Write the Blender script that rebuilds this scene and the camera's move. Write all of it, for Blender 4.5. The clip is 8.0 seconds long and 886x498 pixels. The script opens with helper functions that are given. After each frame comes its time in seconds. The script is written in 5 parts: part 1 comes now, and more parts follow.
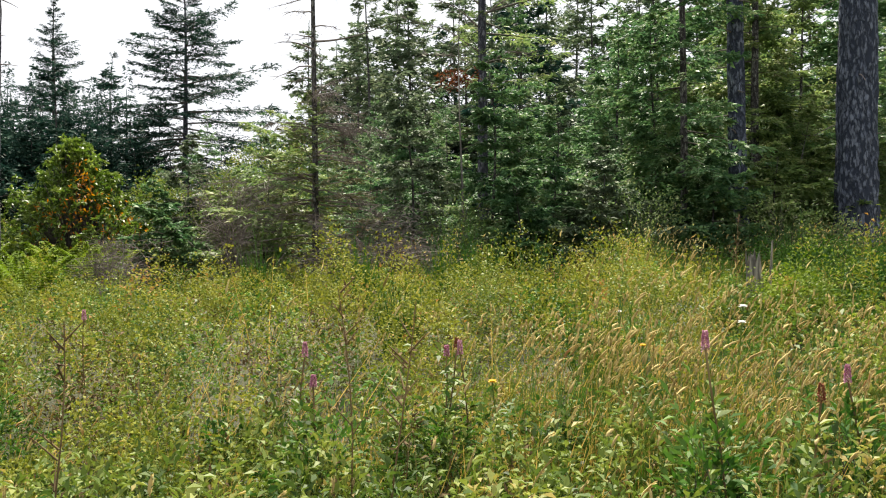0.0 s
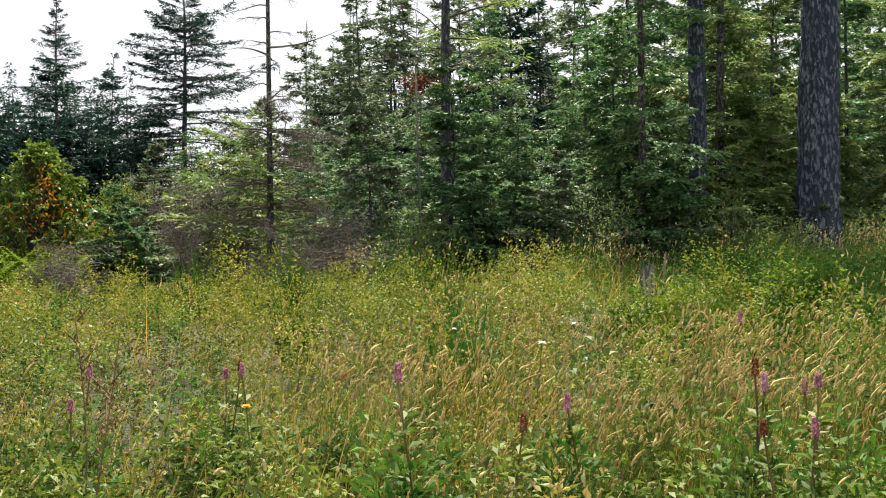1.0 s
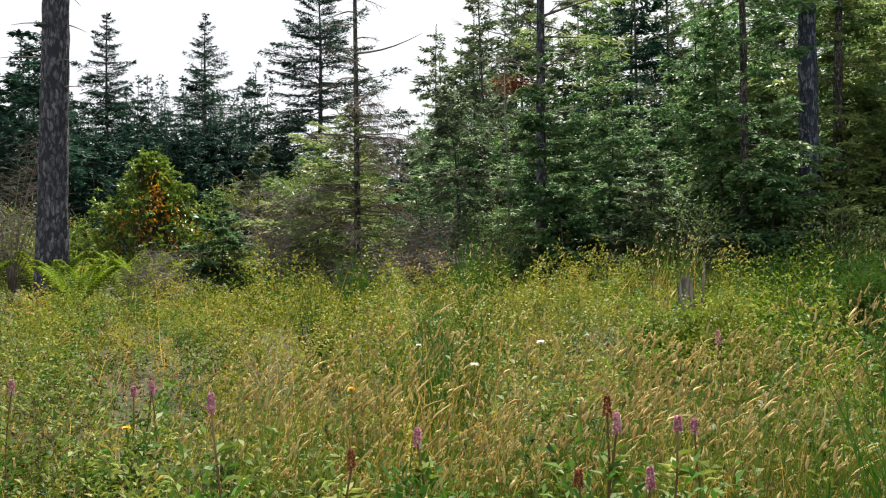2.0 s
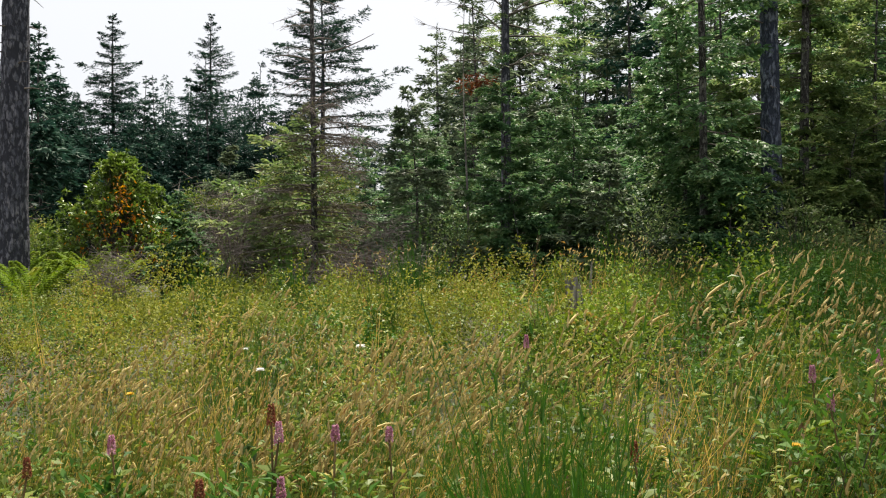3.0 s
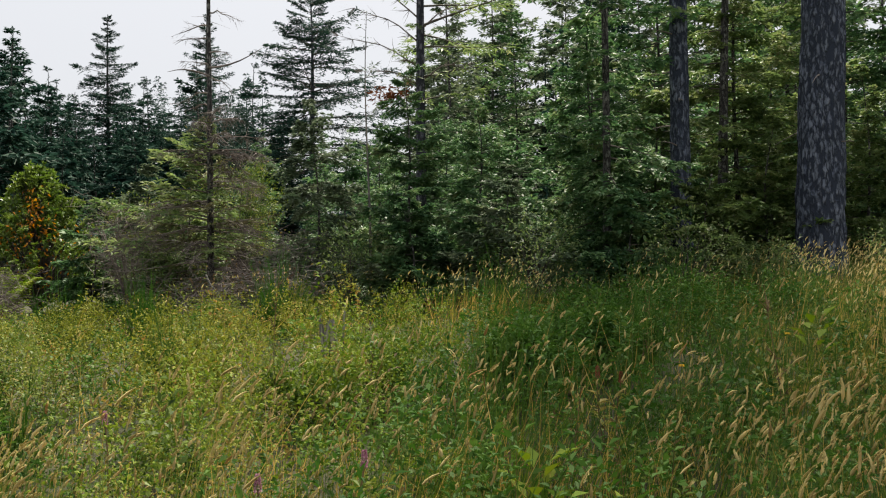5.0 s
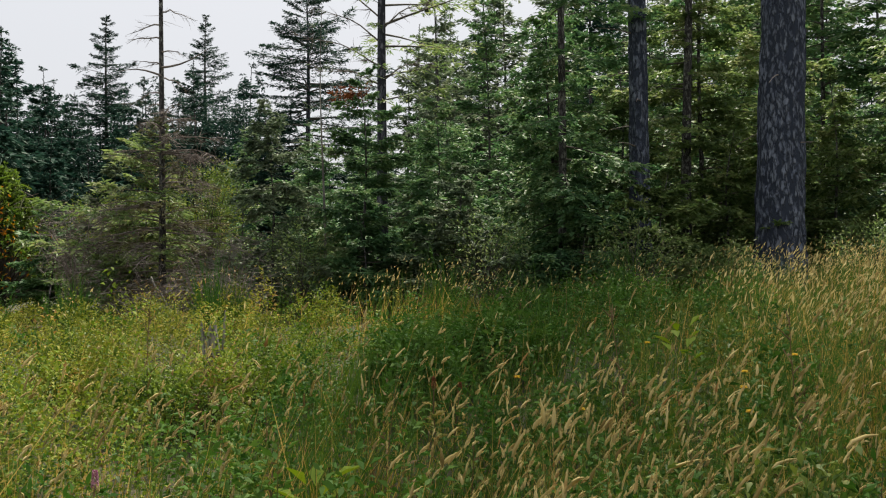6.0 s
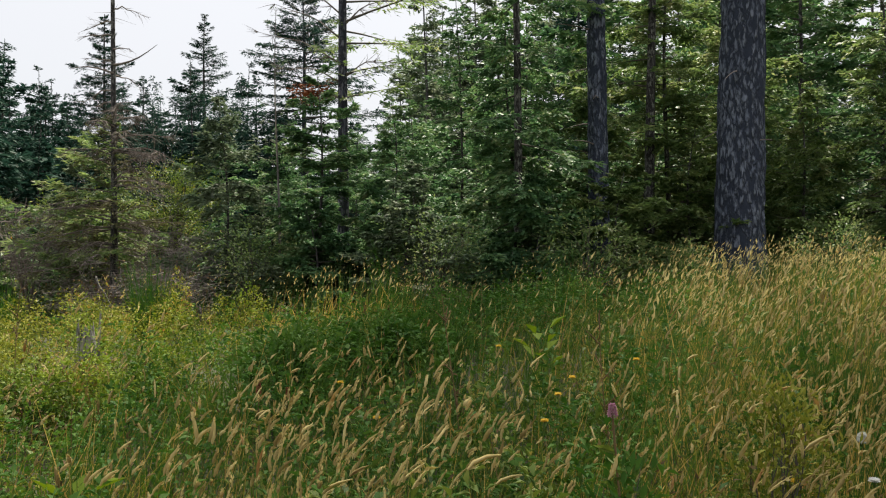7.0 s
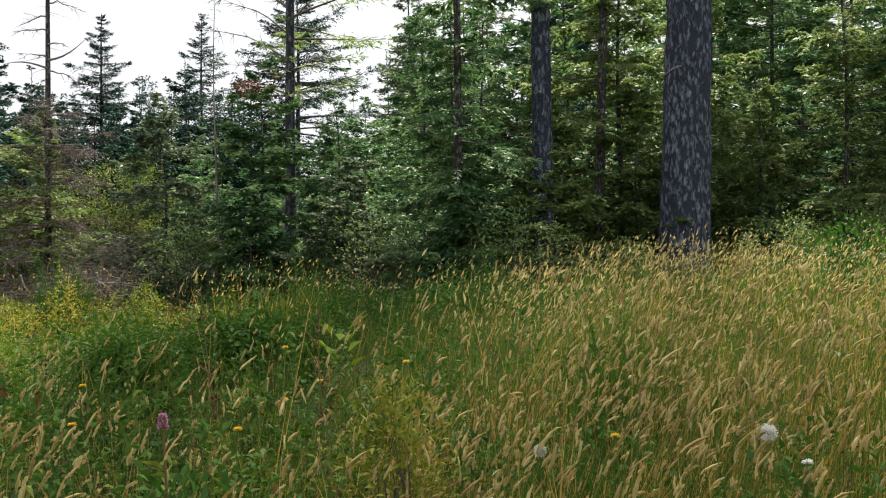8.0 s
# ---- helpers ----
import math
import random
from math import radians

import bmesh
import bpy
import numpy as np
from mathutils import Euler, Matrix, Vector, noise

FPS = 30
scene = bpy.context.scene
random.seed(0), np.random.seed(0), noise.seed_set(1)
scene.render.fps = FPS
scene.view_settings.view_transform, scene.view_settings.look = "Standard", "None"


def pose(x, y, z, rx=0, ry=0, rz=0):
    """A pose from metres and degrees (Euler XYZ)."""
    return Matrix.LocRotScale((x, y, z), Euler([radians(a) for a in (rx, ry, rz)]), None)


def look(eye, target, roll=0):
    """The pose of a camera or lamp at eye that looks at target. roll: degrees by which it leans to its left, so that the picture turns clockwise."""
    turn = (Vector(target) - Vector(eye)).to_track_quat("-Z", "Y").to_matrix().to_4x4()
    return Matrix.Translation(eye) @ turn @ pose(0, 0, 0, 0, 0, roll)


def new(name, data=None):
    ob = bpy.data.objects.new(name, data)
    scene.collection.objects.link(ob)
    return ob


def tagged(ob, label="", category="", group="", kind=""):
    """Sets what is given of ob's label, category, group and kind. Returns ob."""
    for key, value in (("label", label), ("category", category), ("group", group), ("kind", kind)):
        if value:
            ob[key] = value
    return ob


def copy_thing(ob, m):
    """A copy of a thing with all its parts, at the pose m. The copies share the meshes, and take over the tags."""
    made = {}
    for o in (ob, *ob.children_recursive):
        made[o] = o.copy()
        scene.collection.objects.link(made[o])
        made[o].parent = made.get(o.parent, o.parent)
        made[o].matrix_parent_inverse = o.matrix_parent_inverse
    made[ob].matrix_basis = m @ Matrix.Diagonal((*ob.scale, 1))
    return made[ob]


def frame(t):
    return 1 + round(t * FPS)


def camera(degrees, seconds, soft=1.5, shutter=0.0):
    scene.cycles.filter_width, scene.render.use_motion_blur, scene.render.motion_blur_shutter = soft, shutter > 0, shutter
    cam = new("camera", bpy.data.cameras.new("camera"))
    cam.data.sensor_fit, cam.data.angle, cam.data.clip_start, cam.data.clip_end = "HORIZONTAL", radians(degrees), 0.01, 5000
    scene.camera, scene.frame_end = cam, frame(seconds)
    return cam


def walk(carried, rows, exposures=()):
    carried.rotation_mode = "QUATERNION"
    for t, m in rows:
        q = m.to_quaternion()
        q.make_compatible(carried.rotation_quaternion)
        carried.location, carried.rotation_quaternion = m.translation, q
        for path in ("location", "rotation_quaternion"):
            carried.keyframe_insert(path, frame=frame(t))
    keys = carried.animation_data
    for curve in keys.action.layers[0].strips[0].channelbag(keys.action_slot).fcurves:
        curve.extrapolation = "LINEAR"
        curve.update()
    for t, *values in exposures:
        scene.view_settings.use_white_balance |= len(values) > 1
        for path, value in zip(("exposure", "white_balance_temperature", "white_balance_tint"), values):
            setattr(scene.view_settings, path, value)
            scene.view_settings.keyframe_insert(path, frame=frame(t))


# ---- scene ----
cam = camera(52.1, 8.0, 1.15)
PATH = [
    (0, (-0.294, -0.870, 1.936), (-0.222, 2.128, 1.987), -0.7),
    (0.5, (0.317, -0.924, 2.008), (0.386, 2.076, 2.056), -0.7),
    (1, (0.933, -0.960, 2.058), (0.969, 2.038, 2.104), -0.7),
    (1.2, (1.182, -0.938, 2.062), (1.109, 2.061, 2.114), -0.6),
    (2.3, (2.502, -0.512, 2.150), (2.032, 2.451, 2.202), -0.7),
    (2.5, (2.752, -0.473, 2.143), (2.280, 2.490, 2.198), -0.7),
    (3, (3.384, -0.386, 2.150), (2.901, 2.575, 2.199), -0.7),
    (3.5, (4.018, -0.225, 2.271), (3.524, 2.733, 2.317), -0.7),
    (4, (4.622, -0.026, 2.403), (4.116, 2.931, 2.446), -0.7),
    (4.5, (5.226, 0.165, 2.493), (4.707, 3.120, 2.534), -0.7),
    (6, (6.870, 0.802, 2.567), (6.315, 3.752, 2.609), -0.6),
    (6.5, (7.380, 1.008, 2.571), (6.815, 3.954, 2.612), -0.5),
    (7, (7.914, 1.264, 2.559), (7.335, 4.208, 2.599), -0.6),
    (7.5, (8.556, 1.572, 2.522), (7.962, 4.512, 2.565), -0.5),
    (8, (9.236, 1.917, 2.514), (8.630, 4.856, 2.556), -0.5),
]
walk(cam, [(t, look(eye, target, roll)) for t, eye, target, roll in PATH], [(0.0, 1.2), (2.0, 1.05), (4.5, 0.76), (6.3, 0.66), (7.0, 0.84), (8.0, 1.1)])

# ---- sky and sun: bright thin overcast, hazy sun ahead over the trees ----
SUN_ELEV, SUN_AZ = 56.0, 5.0          # degrees above the horizon, degrees right of ahead (+y)
world = bpy.data.worlds.new("overcast_sky")
scene.world = world
world.use_nodes = True
wn, wl = world.node_tree.nodes, world.node_tree.links
wn.clear()
w_out = wn.new("ShaderNodeOutputWorld")
w_bg = wn.new("ShaderNodeBackground")
w_sky = wn.new("ShaderNodeTexSky")
w_sky.sky_type, w_sky.sun_disc = "NISHITA", False
w_sky.sun_elevation, w_sky.sun_rotation = radians(SUN_ELEV), radians(SUN_AZ)
w_sky.air_density, w_sky.dust_density, w_sky.altitude = 1.0, 3.0, 100
w_mix = wn.new("ShaderNodeMix")
w_mix.data_type = "RGBA"
w_mix.inputs[0].default_value = 0.86                      # the share of cloud cover
w_at = wn.new("ShaderNodeTexCoord")
w_split = wn.new("ShaderNodeSeparateXYZ")
w_cloud = wn.new("ShaderNodeValToRGB")                    # thin cloud, brighter towards the zenith
w_cloud.color_ramp.elements[0].position, w_cloud.color_ramp.elements[0].color = 0.05, (0.755, 0.752, 0.77, 1)
w_cloud.color_ramp.elements[1].position, w_cloud.color_ramp.elements[1].color = 0.8, (1, 1, 1, 1)
w_gain = wn.new("ShaderNodeVectorMath")
w_gain.operation = "SCALE"
w_gain.inputs[3].default_value = 6.3
wl.new(w_at.outputs["Generated"], w_split.inputs[0])
wl.new(w_split.outputs[2], w_cloud.inputs[0])
wl.new(w_cloud.outputs[0], w_gain.inputs[0])
wl.new(w_gain.outputs[0], w_mix.inputs[7])
wl.new(w_sky.outputs[0], w_mix.inputs[6])
wl.new(w_mix.outputs[2], w_bg.inputs[0])
w_bg.inputs[1].default_value = 0.1
wl.new(w_bg.outputs[0], w_out.inputs[0])

sun = new("sun", bpy.data.lights.new("sun", "SUN"))
sun.data.energy, sun.data.angle, sun.data.color = 5.0, radians(6), (1.0, 0.93, 0.78)
sun.matrix_world = look((0, 0, 0), (-math.sin(radians(SUN_AZ)) * math.cos(radians(SUN_ELEV)),
                                    -math.cos(radians(SUN_AZ)) * math.cos(radians(SUN_ELEV)), -math.sin(radians(SUN_ELEV))))
sun.location = (20, 100, 120)


# ---- materials ----
def material(name):
    m = bpy.data.materials.new(name)
    m.use_nodes = True
    nt = m.node_tree
    nt.nodes.clear()
    return m, nt.nodes, nt.links, nt.nodes.new("ShaderNodeOutputMaterial")


def ramp(nodes, stops):
    r = nodes.new("ShaderNodeValToRGB")
    while len(r.color_ramp.elements) < len(stops):
        r.color_ramp.elements.new(0.5)
    for e, (p, c) in zip(r.color_ramp.elements, stops):
        e.position, e.color = p, (*c, 1)
    return r


def leaf_material(name, stops, rough=0.5, see_through=0.4, patch=0.8, spec=0.22, speck=0.55):
    """Leaf, needle or blade: colour differs from leaf to leaf and, at patch metres, from place to place; thin, so light comes through."""
    m, n, l, out = material(name)
    geo = n.new("ShaderNodeNewGeometry")
    noise_t = n.new("ShaderNodeTexNoise")
    noise_t.inputs["Scale"].default_value = 1 / patch
    noise_t.inputs["Detail"].default_value = 3
    l.new(geo.outputs["Position"], noise_t.inputs["Vector"])
    add = n.new("ShaderNodeMath")
    add.operation = "MULTIPLY_ADD"
    l.new(geo.outputs["Random Per Island"], add.inputs[0])
    add.inputs[1].default_value = speck
    sub = n.new("ShaderNodeMath")
    sub.operation = "MULTIPLY_ADD"
    l.new(noise_t.outputs["Fac"], sub.inputs[0])
    gain = 1.8 + 4.0 * (0.55 - speck)
    sub.inputs[1].default_value, sub.inputs[2].default_value = gain, 0.5 - 0.5 * gain - 0.5 * speck + 0.02
    l.new(sub.outputs[0], add.inputs[2])
    r = ramp(n, stops)
    l.new(add.outputs[0], r.inputs[0])
    p = n.new("ShaderNodeBsdfPrincipled")
    p.inputs["Roughness"].default_value = rough
    p.inputs["Specular IOR Level"].default_value = spec
    l.new(r.outputs[0], p.inputs["Base Color"])
    t = n.new("ShaderNodeBsdfTranslucent")
    hue = n.new("ShaderNodeHueSaturation")
    hue.inputs["Saturation"].default_value, hue.inputs["Value"].default_value = 1.1, 1.15
    l.new(r.outputs[0], hue.inputs["Color"])
    l.new(hue.outputs[0], t.inputs[0])
    mix = n.new("ShaderNodeMixShader")
    mix.inputs[0].default_value = see_through
    l.new(p.outputs[0], mix.inputs[1])
    l.new(t.outputs[0], mix.inputs[2])
    l.new(mix.outputs[0], out.inputs[0])
    return m


def bark_material(name, dark, pale, plate=9.0, stretch=0.4, flake=(0.30, 0.31, 0.29), amount=0.4, bump=0.6):
    """Fissured bark: uneven upright plates, some of them pale flakes, between dark cracks."""
    m, n, l, out = material(name)
    tc = n.new("ShaderNodeTexCoord")
    mp = n.new("ShaderNodeMapping")
    mp.inputs["Scale"].default_value = (1, 1, stretch)
    l.new(tc.outputs["Object"], mp.inputs[0])
    warp = n.new("ShaderNodeTexNoise")
    warp.inputs["Scale"].default_value, warp.inputs["Detail"].default_value = plate * 1.3, 5
    l.new(mp.outputs[0], warp.inputs["Vector"])
    wm = n.new("ShaderNodeMix")
    wm.data_type, wm.blend_type = "RGBA", "LINEAR_LIGHT"
    wm.inputs[0].default_value = 1.0 / plate
    l.new(mp.outputs[0], wm.inputs[6])
    l.new(warp.outputs["Color"], wm.inputs[7])
    v = n.new("ShaderNodeTexVoronoi")
    v.inputs["Scale"].default_value = plate
    l.new(wm.outputs[2], v.inputs["Vector"])
    grain = n.new("ShaderNodeTexNoise")
    grain.inputs["Scale"].default_value, grain.inputs["Detail"].default_value = plate * 4, 6
    l.new(mp.outputs[0], grain.inputs["Vector"])
    big = n.new("ShaderNodeTexNoise")
    big.inputs["Scale"].default_value, big.inputs["Detail"].default_value = 1.6, 4
    l.new(tc.outputs["Object"], big.inputs["Vector"])
    tone = ramp(n, [(0.3, dark), (0.75, pale)])
    l.new(grain.outputs["Fac"], tone.inputs[0])
    sep = n.new("ShaderNodeSeparateColor")
    l.new(v.outputs["Color"], sep.inputs[0])
    mixed = n.new("ShaderNodeMath")
    mixed.operation = "MULTIPLY_ADD"
    l.new(big.outputs["Fac"], mixed.inputs[0])
    mixed.inputs[1].default_value = 0.9
    l.new(sep.outputs[0], mixed.inputs[2])
    lr = ramp(n, [(0.42, (0, 0, 0)), (0.72, (1, 1, 1))])
    sc = n.new("ShaderNodeMath")
    sc.operation = "MULTIPLY_ADD"
    l.new(mixed.outputs[0], sc.inputs[0])
    sc.inputs[1].default_value, sc.inputs[2].default_value = 0.6, amount - 0.45
    l.new(sc.outputs[0], lr.inputs[0])
    lm = n.new("ShaderNodeMix")
    lm.data_type = "RGBA"
    l.new(lr.outputs[0], lm.inputs[0])
    l.new(tone.outputs[0], lm.inputs[6])
    lm.inputs[7].default_value = (*flake, 1)
    crack = ramp(n, [(0.32, (1, 1, 1)), (0.62, (0, 0, 0))])
    l.new(v.outputs["Distance"], crack.inputs[0])
    cm = n.new("ShaderNodeMix")
    cm.data_type = "RGBA"
    l.new(crack.outputs[0], cm.inputs[0])
    cm.inputs[6].default_value = (dark[0] * 0.6, dark[1] * 0.6, dark[2] * 0.6, 1)
    l.new(lm.outputs[2], cm.inputs[7])
    p = n.new("ShaderNodeBsdfPrincipled")
    p.inputs["Roughness"].default_value, p.inputs["Specular IOR Level"].default_value = 0.9, 0.2
    l.new(cm.outputs[2], p.inputs["Base Color"])
    h = n.new("ShaderNodeMath")
    h.operation = "MULTIPLY_ADD"
    l.new(grain.outputs["Fac"], h.inputs[0])
    h.inputs[1].default_value = 0.4
    l.new(crack.outputs[0], h.inputs[2])
    b = n.new("ShaderNodeBump")
    b.inputs["Strength"].default_value, b.inputs["Distance"].default_value = bump, 0.03
    l.new(h.outputs[0], b.inputs["Height"])
    l.new(b.outputs[0], p.inputs["Normal"])
    l.new(p.outputs[0], out.inputs[0])
    return m


def soil_material(name):
    m, n, l, out = material(name)
    geo = n.new("ShaderNodeNewGeometry")
    a = n.new("ShaderNodeTexNoise")
    a.inputs["Scale"].default_value, a.inputs["Detail"].default_value = 0.7, 6
    l.new(geo.outputs["Position"], a.inputs["Vector"])
    b = n.new("ShaderNodeTexNoise")
    b.inputs["Scale"].default_value, b.inputs["Detail"].default_value = 28, 6
    l.new(geo.outputs["Position"], b.inputs["Vector"])
    mx = n.new("ShaderNodeMath")
    mx.operation = "MULTIPLY_ADD"
    l.new(b.outputs["Fac"], mx.inputs[0])
    mx.inputs[1].default_value = 0.6
    half = n.new("ShaderNodeMath")
    half.operation = "MULTIPLY"
    half.inputs[1].default_value = 0.5
    l.new(a.outputs["Fac"], half.inputs[0])
    l.new(half.outputs[0], mx.inputs[2])
    r = ramp(n, [(0.3, (0.020, 0.018, 0.009)), (0.5, (0.036, 0.042, 0.013)), (0.62, (0.060, 0.052, 0.022)), (0.8, (0.095, 0.078, 0.038))])
    l.new(mx.outputs[0], r.inputs[0])
    p = n.new("ShaderNodeBsdfPrincipled")
    p.inputs["Roughness"].default_value = 0.95
    l.new(r.outputs[0], p.inputs["Base Color"])
    bp = n.new("ShaderNodeBump")
    bp.inputs["Strength"].default_value, bp.inputs["Distance"].default_value = 0.8, 0.03
    l.new(b.outputs["Fac"], bp.inputs["Height"])
    l.new(bp.outputs[0], p.inputs["Normal"])
    l.new(p.outputs[0], out.inputs[0])
    return m


M_SOIL = soil_material("meadow_soil")
M_BLADE = leaf_material("grass_blade", [(0, (0.044, 0.095, 0.013)), (0.5, (0.104, 0.168, 0.024)), (0.85, (0.205, 0.240, 0.044)), (1, (0.360, 0.310, 0.095))], 0.5, 0.42, 1.3, 0.12)
M_STRAW = leaf_material("straw_blade", [(0, (0.175, 0.155, 0.036)), (0.35, (0.340, 0.250, 0.075)), (0.7, (0.520, 0.355, 0.120)), (1, (0.660, 0.475, 0.180))], 0.6, 0.4, 0.4, 0.1)
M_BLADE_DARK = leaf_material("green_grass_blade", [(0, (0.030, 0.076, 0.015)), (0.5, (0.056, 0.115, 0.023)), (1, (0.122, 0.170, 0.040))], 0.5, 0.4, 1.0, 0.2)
M_SEED = leaf_material("seed_head", [(0, (0.250, 0.180, 0.068)), (0.35, (0.440, 0.345, 0.142)), (0.75, (0.670, 0.560, 0.265)), (0.92, (0.560, 0.415, 0.165)), (1, (0.390, 0.225, 0.085))], 0.8, 0.3, 0.25, 0.1, 0.5)
M_SHRUB = leaf_material("yellow_green_leaf", [(0, (0.034, 0.054, 0.010)), (0.3, (0.116, 0.140, 0.022)), (0.7, (0.238, 0.252, 0.042)), (0.95, (0.318, 0.302, 0.072)), (1, (0.340, 0.200, 0.065))], 0.6, 0.26, 0.4, 0.06, 0.3)
M_LIME = leaf_material("lime_green_leaf", [(0, (0.028, 0.060, 0.009)), (0.3, (0.092, 0.146, 0.020)), (0.7, (0.195, 0.262, 0.038)), (0.95, (0.270, 0.312, 0.065)), (1, (0.30, 0.21, 0.06))], 0.6, 0.28, 0.4, 0.06, 0.3)
M_FORB = leaf_material("green_herb_leaf", [(0, (0.028, 0.058, 0.015)), (0.35, (0.092, 0.142, 0.030)), (0.75, (0.182, 0.230, 0.048)), (0.95, (0.265, 0.280, 0.072)), (1, (0.340, 0.270, 0.080))], 0.5, 0.28, 0.4, 0.12, 0.36)
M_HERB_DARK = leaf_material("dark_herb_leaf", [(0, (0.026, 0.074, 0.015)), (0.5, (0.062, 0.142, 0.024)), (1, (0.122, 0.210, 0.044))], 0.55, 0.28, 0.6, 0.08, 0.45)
M_BROOM = leaf_material("broom_stem", [(0.0, (0.022, 0.070, 0.008)), (0.6, (0.043, 0.115, 0.014)), (1.0, (0.080, 0.148, 0.022))], 0.5, 0.2, 0.5)
M_FERN = leaf_material("bracken_frond", [(0.0, (0.091, 0.157, 0.018)), (0.6, (0.171, 0.246, 0.028)), (1.0, (0.262, 0.280, 0.046))], 0.65, 0.35, 0.6, 0.1)
M_FIR_YOUNG = leaf_material("young_fir_needles", [(0, (0.042, 0.096, 0.046)), (0.45, (0.094, 0.184, 0.078)), (0.8, (0.175, 0.274, 0.110)), (1, (0.310, 0.350, 0.180))], 0.48, 0.34, 0.9, 0.16)
M_FIR_OLIVE = leaf_material("olive_fir_needles", [(0, (0.060, 0.104, 0.040)), (0.45, (0.132, 0.196, 0.068)), (0.8, (0.225, 0.282, 0.104)), (1, (0.330, 0.330, 0.171))], 0.45, 0.48, 0.9, 0.22)
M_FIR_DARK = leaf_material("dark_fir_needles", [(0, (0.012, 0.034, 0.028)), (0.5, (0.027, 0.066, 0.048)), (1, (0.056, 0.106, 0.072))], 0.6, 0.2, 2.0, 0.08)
M_FIR_GREY = leaf_material("grey_green_needles", [(0, (0.060, 0.094, 0.056)), (0.5, (0.116, 0.162, 0.094)), (1, (0.225, 0.258, 0.155))], 0.48, 0.34, 0.9, 0.16)
M_DEAD_TWIG = leaf_material("dead_twig", [(0, (0.080, 0.064, 0.056)), (0.5, (0.155, 0.128, 0.113)), (1, (0.270, 0.235, 0.215))], 0.85, 0.05, 0.5, 0.2)
M_BROWN_NEEDLE = leaf_material("browned_needles", [(0.0, (0.071, 0.063, 0.036)), (0.5, (0.131, 0.121, 0.060)), (1.0, (0.171, 0.172, 0.083))], 0.7, 0.2, 0.5, 0.2)
M_RED_NEEDLE = leaf_material("rust_red_needles", [(0, (0.085, 0.030, 0.014)), (0.5, (0.160, 0.052, 0.022)), (1, (0.210, 0.085, 0.034))], 0.7, 0.2, 0.5, 0.2)
M_MADRONE = leaf_material("glossy_evergreen_leaf", [(0, (0.052, 0.100, 0.018)), (0.5, (0.118, 0.185, 0.032)), (1, (0.235, 0.290, 0.068))], 0.42, 0.34, 0.6, 0.32)
M_ORANGE = leaf_material("orange_old_leaf", [(0, (0.240, 0.085, 0.014)), (0.5, (0.420, 0.165, 0.020)), (1, (0.520, 0.280, 0.038))], 0.5, 0.4, 0.5)
M_PINK = leaf_material("pink_blossom", [(0, (0.360, 0.120, 0.200)), (0.5, (0.500, 0.240, 0.340)), (1, (0.600, 0.400, 0.460))], 0.7, 0.3, 0.05, 0.2)
M_RUST = leaf_material("rust_brown_blossom", [(0.0, (0.16, 0.05, 0.025)), (0.6, (0.26, 0.09, 0.05)), (1.0, (0.36, 0.16, 0.1))], 0.8, 0.2, 0.05, 0.2)
M_RED_LEAF = leaf_material("red_autumn_leaf", [(0.0, (0.22, 0.03, 0.02)), (0.6, (0.38, 0.06, 0.035)), (1.0, (0.42, 0.14, 0.05))], 0.6, 0.3, 0.1, 0.2)
M_YELLOW = leaf_material("yellow_petal", [(0.0, (0.62, 0.36, 0.02)), (1.0, (0.75, 0.5, 0.04))], 0.6, 0.3, 0.05, 0.2)
M_WHITE = leaf_material("white_petal", [(0.0, (0.62, 0.62, 0.58)), (1.0, (0.82, 0.82, 0.78))], 0.6, 0.3, 0.05, 0.2)
M_STALK = leaf_material("dry_stalk", [(0.0, (0.075, 0.050, 0.023)), (0.6, (0.152, 0.102, 0.047)), (1.0, (0.257, 0.188, 0.083))], 0.8, 0.05, 0.3, 0.2)
M_BARK_BIG = bark_material("furrowed_grey_bark", (0.042, 0.053, 0.080), (0.140, 0.162, 0.215), 13, 0.36, (0.160, 0.182, 0.230), 0.47, 1.2)
M_BARK_MID = bark_material("scaly_purple_grey_bark", (0.048, 0.050, 0.066), (0.130, 0.135, 0.165), 13, 0.4, (0.175, 0.172, 0.200), 0.36, 0.8)
M_BARK_THIN = bark_material("thin_grey_bark", (0.05, 0.047, 0.046), (0.13, 0.123, 0.118), 22, 0.4, (0.22, 0.22, 0.2), 0.35, 0.4)
M_WOOD_GREY = bark_material("weathered_grey_wood", (0.17, 0.16, 0.145), (0.38, 0.36, 0.325), 24, 0.08, (0.28, 0.25, 0.20), 0.4, 0.5)
M_LIMB = leaf_material("limb_bark", [(0.0, (0.05, 0.043, 0.036)), (1.0, (0.13, 0.115, 0.1))], 0.9, 0.0, 0.4, 0.2)


# ---- geometry helpers ----
PLAN = 1.5                              # metres to one unit of the plan below
RNG = np.random.default_rng(7)


def unit(v):
    return v / np.maximum(np.linalg.norm(v, axis=-1, keepdims=True), 1e-9)


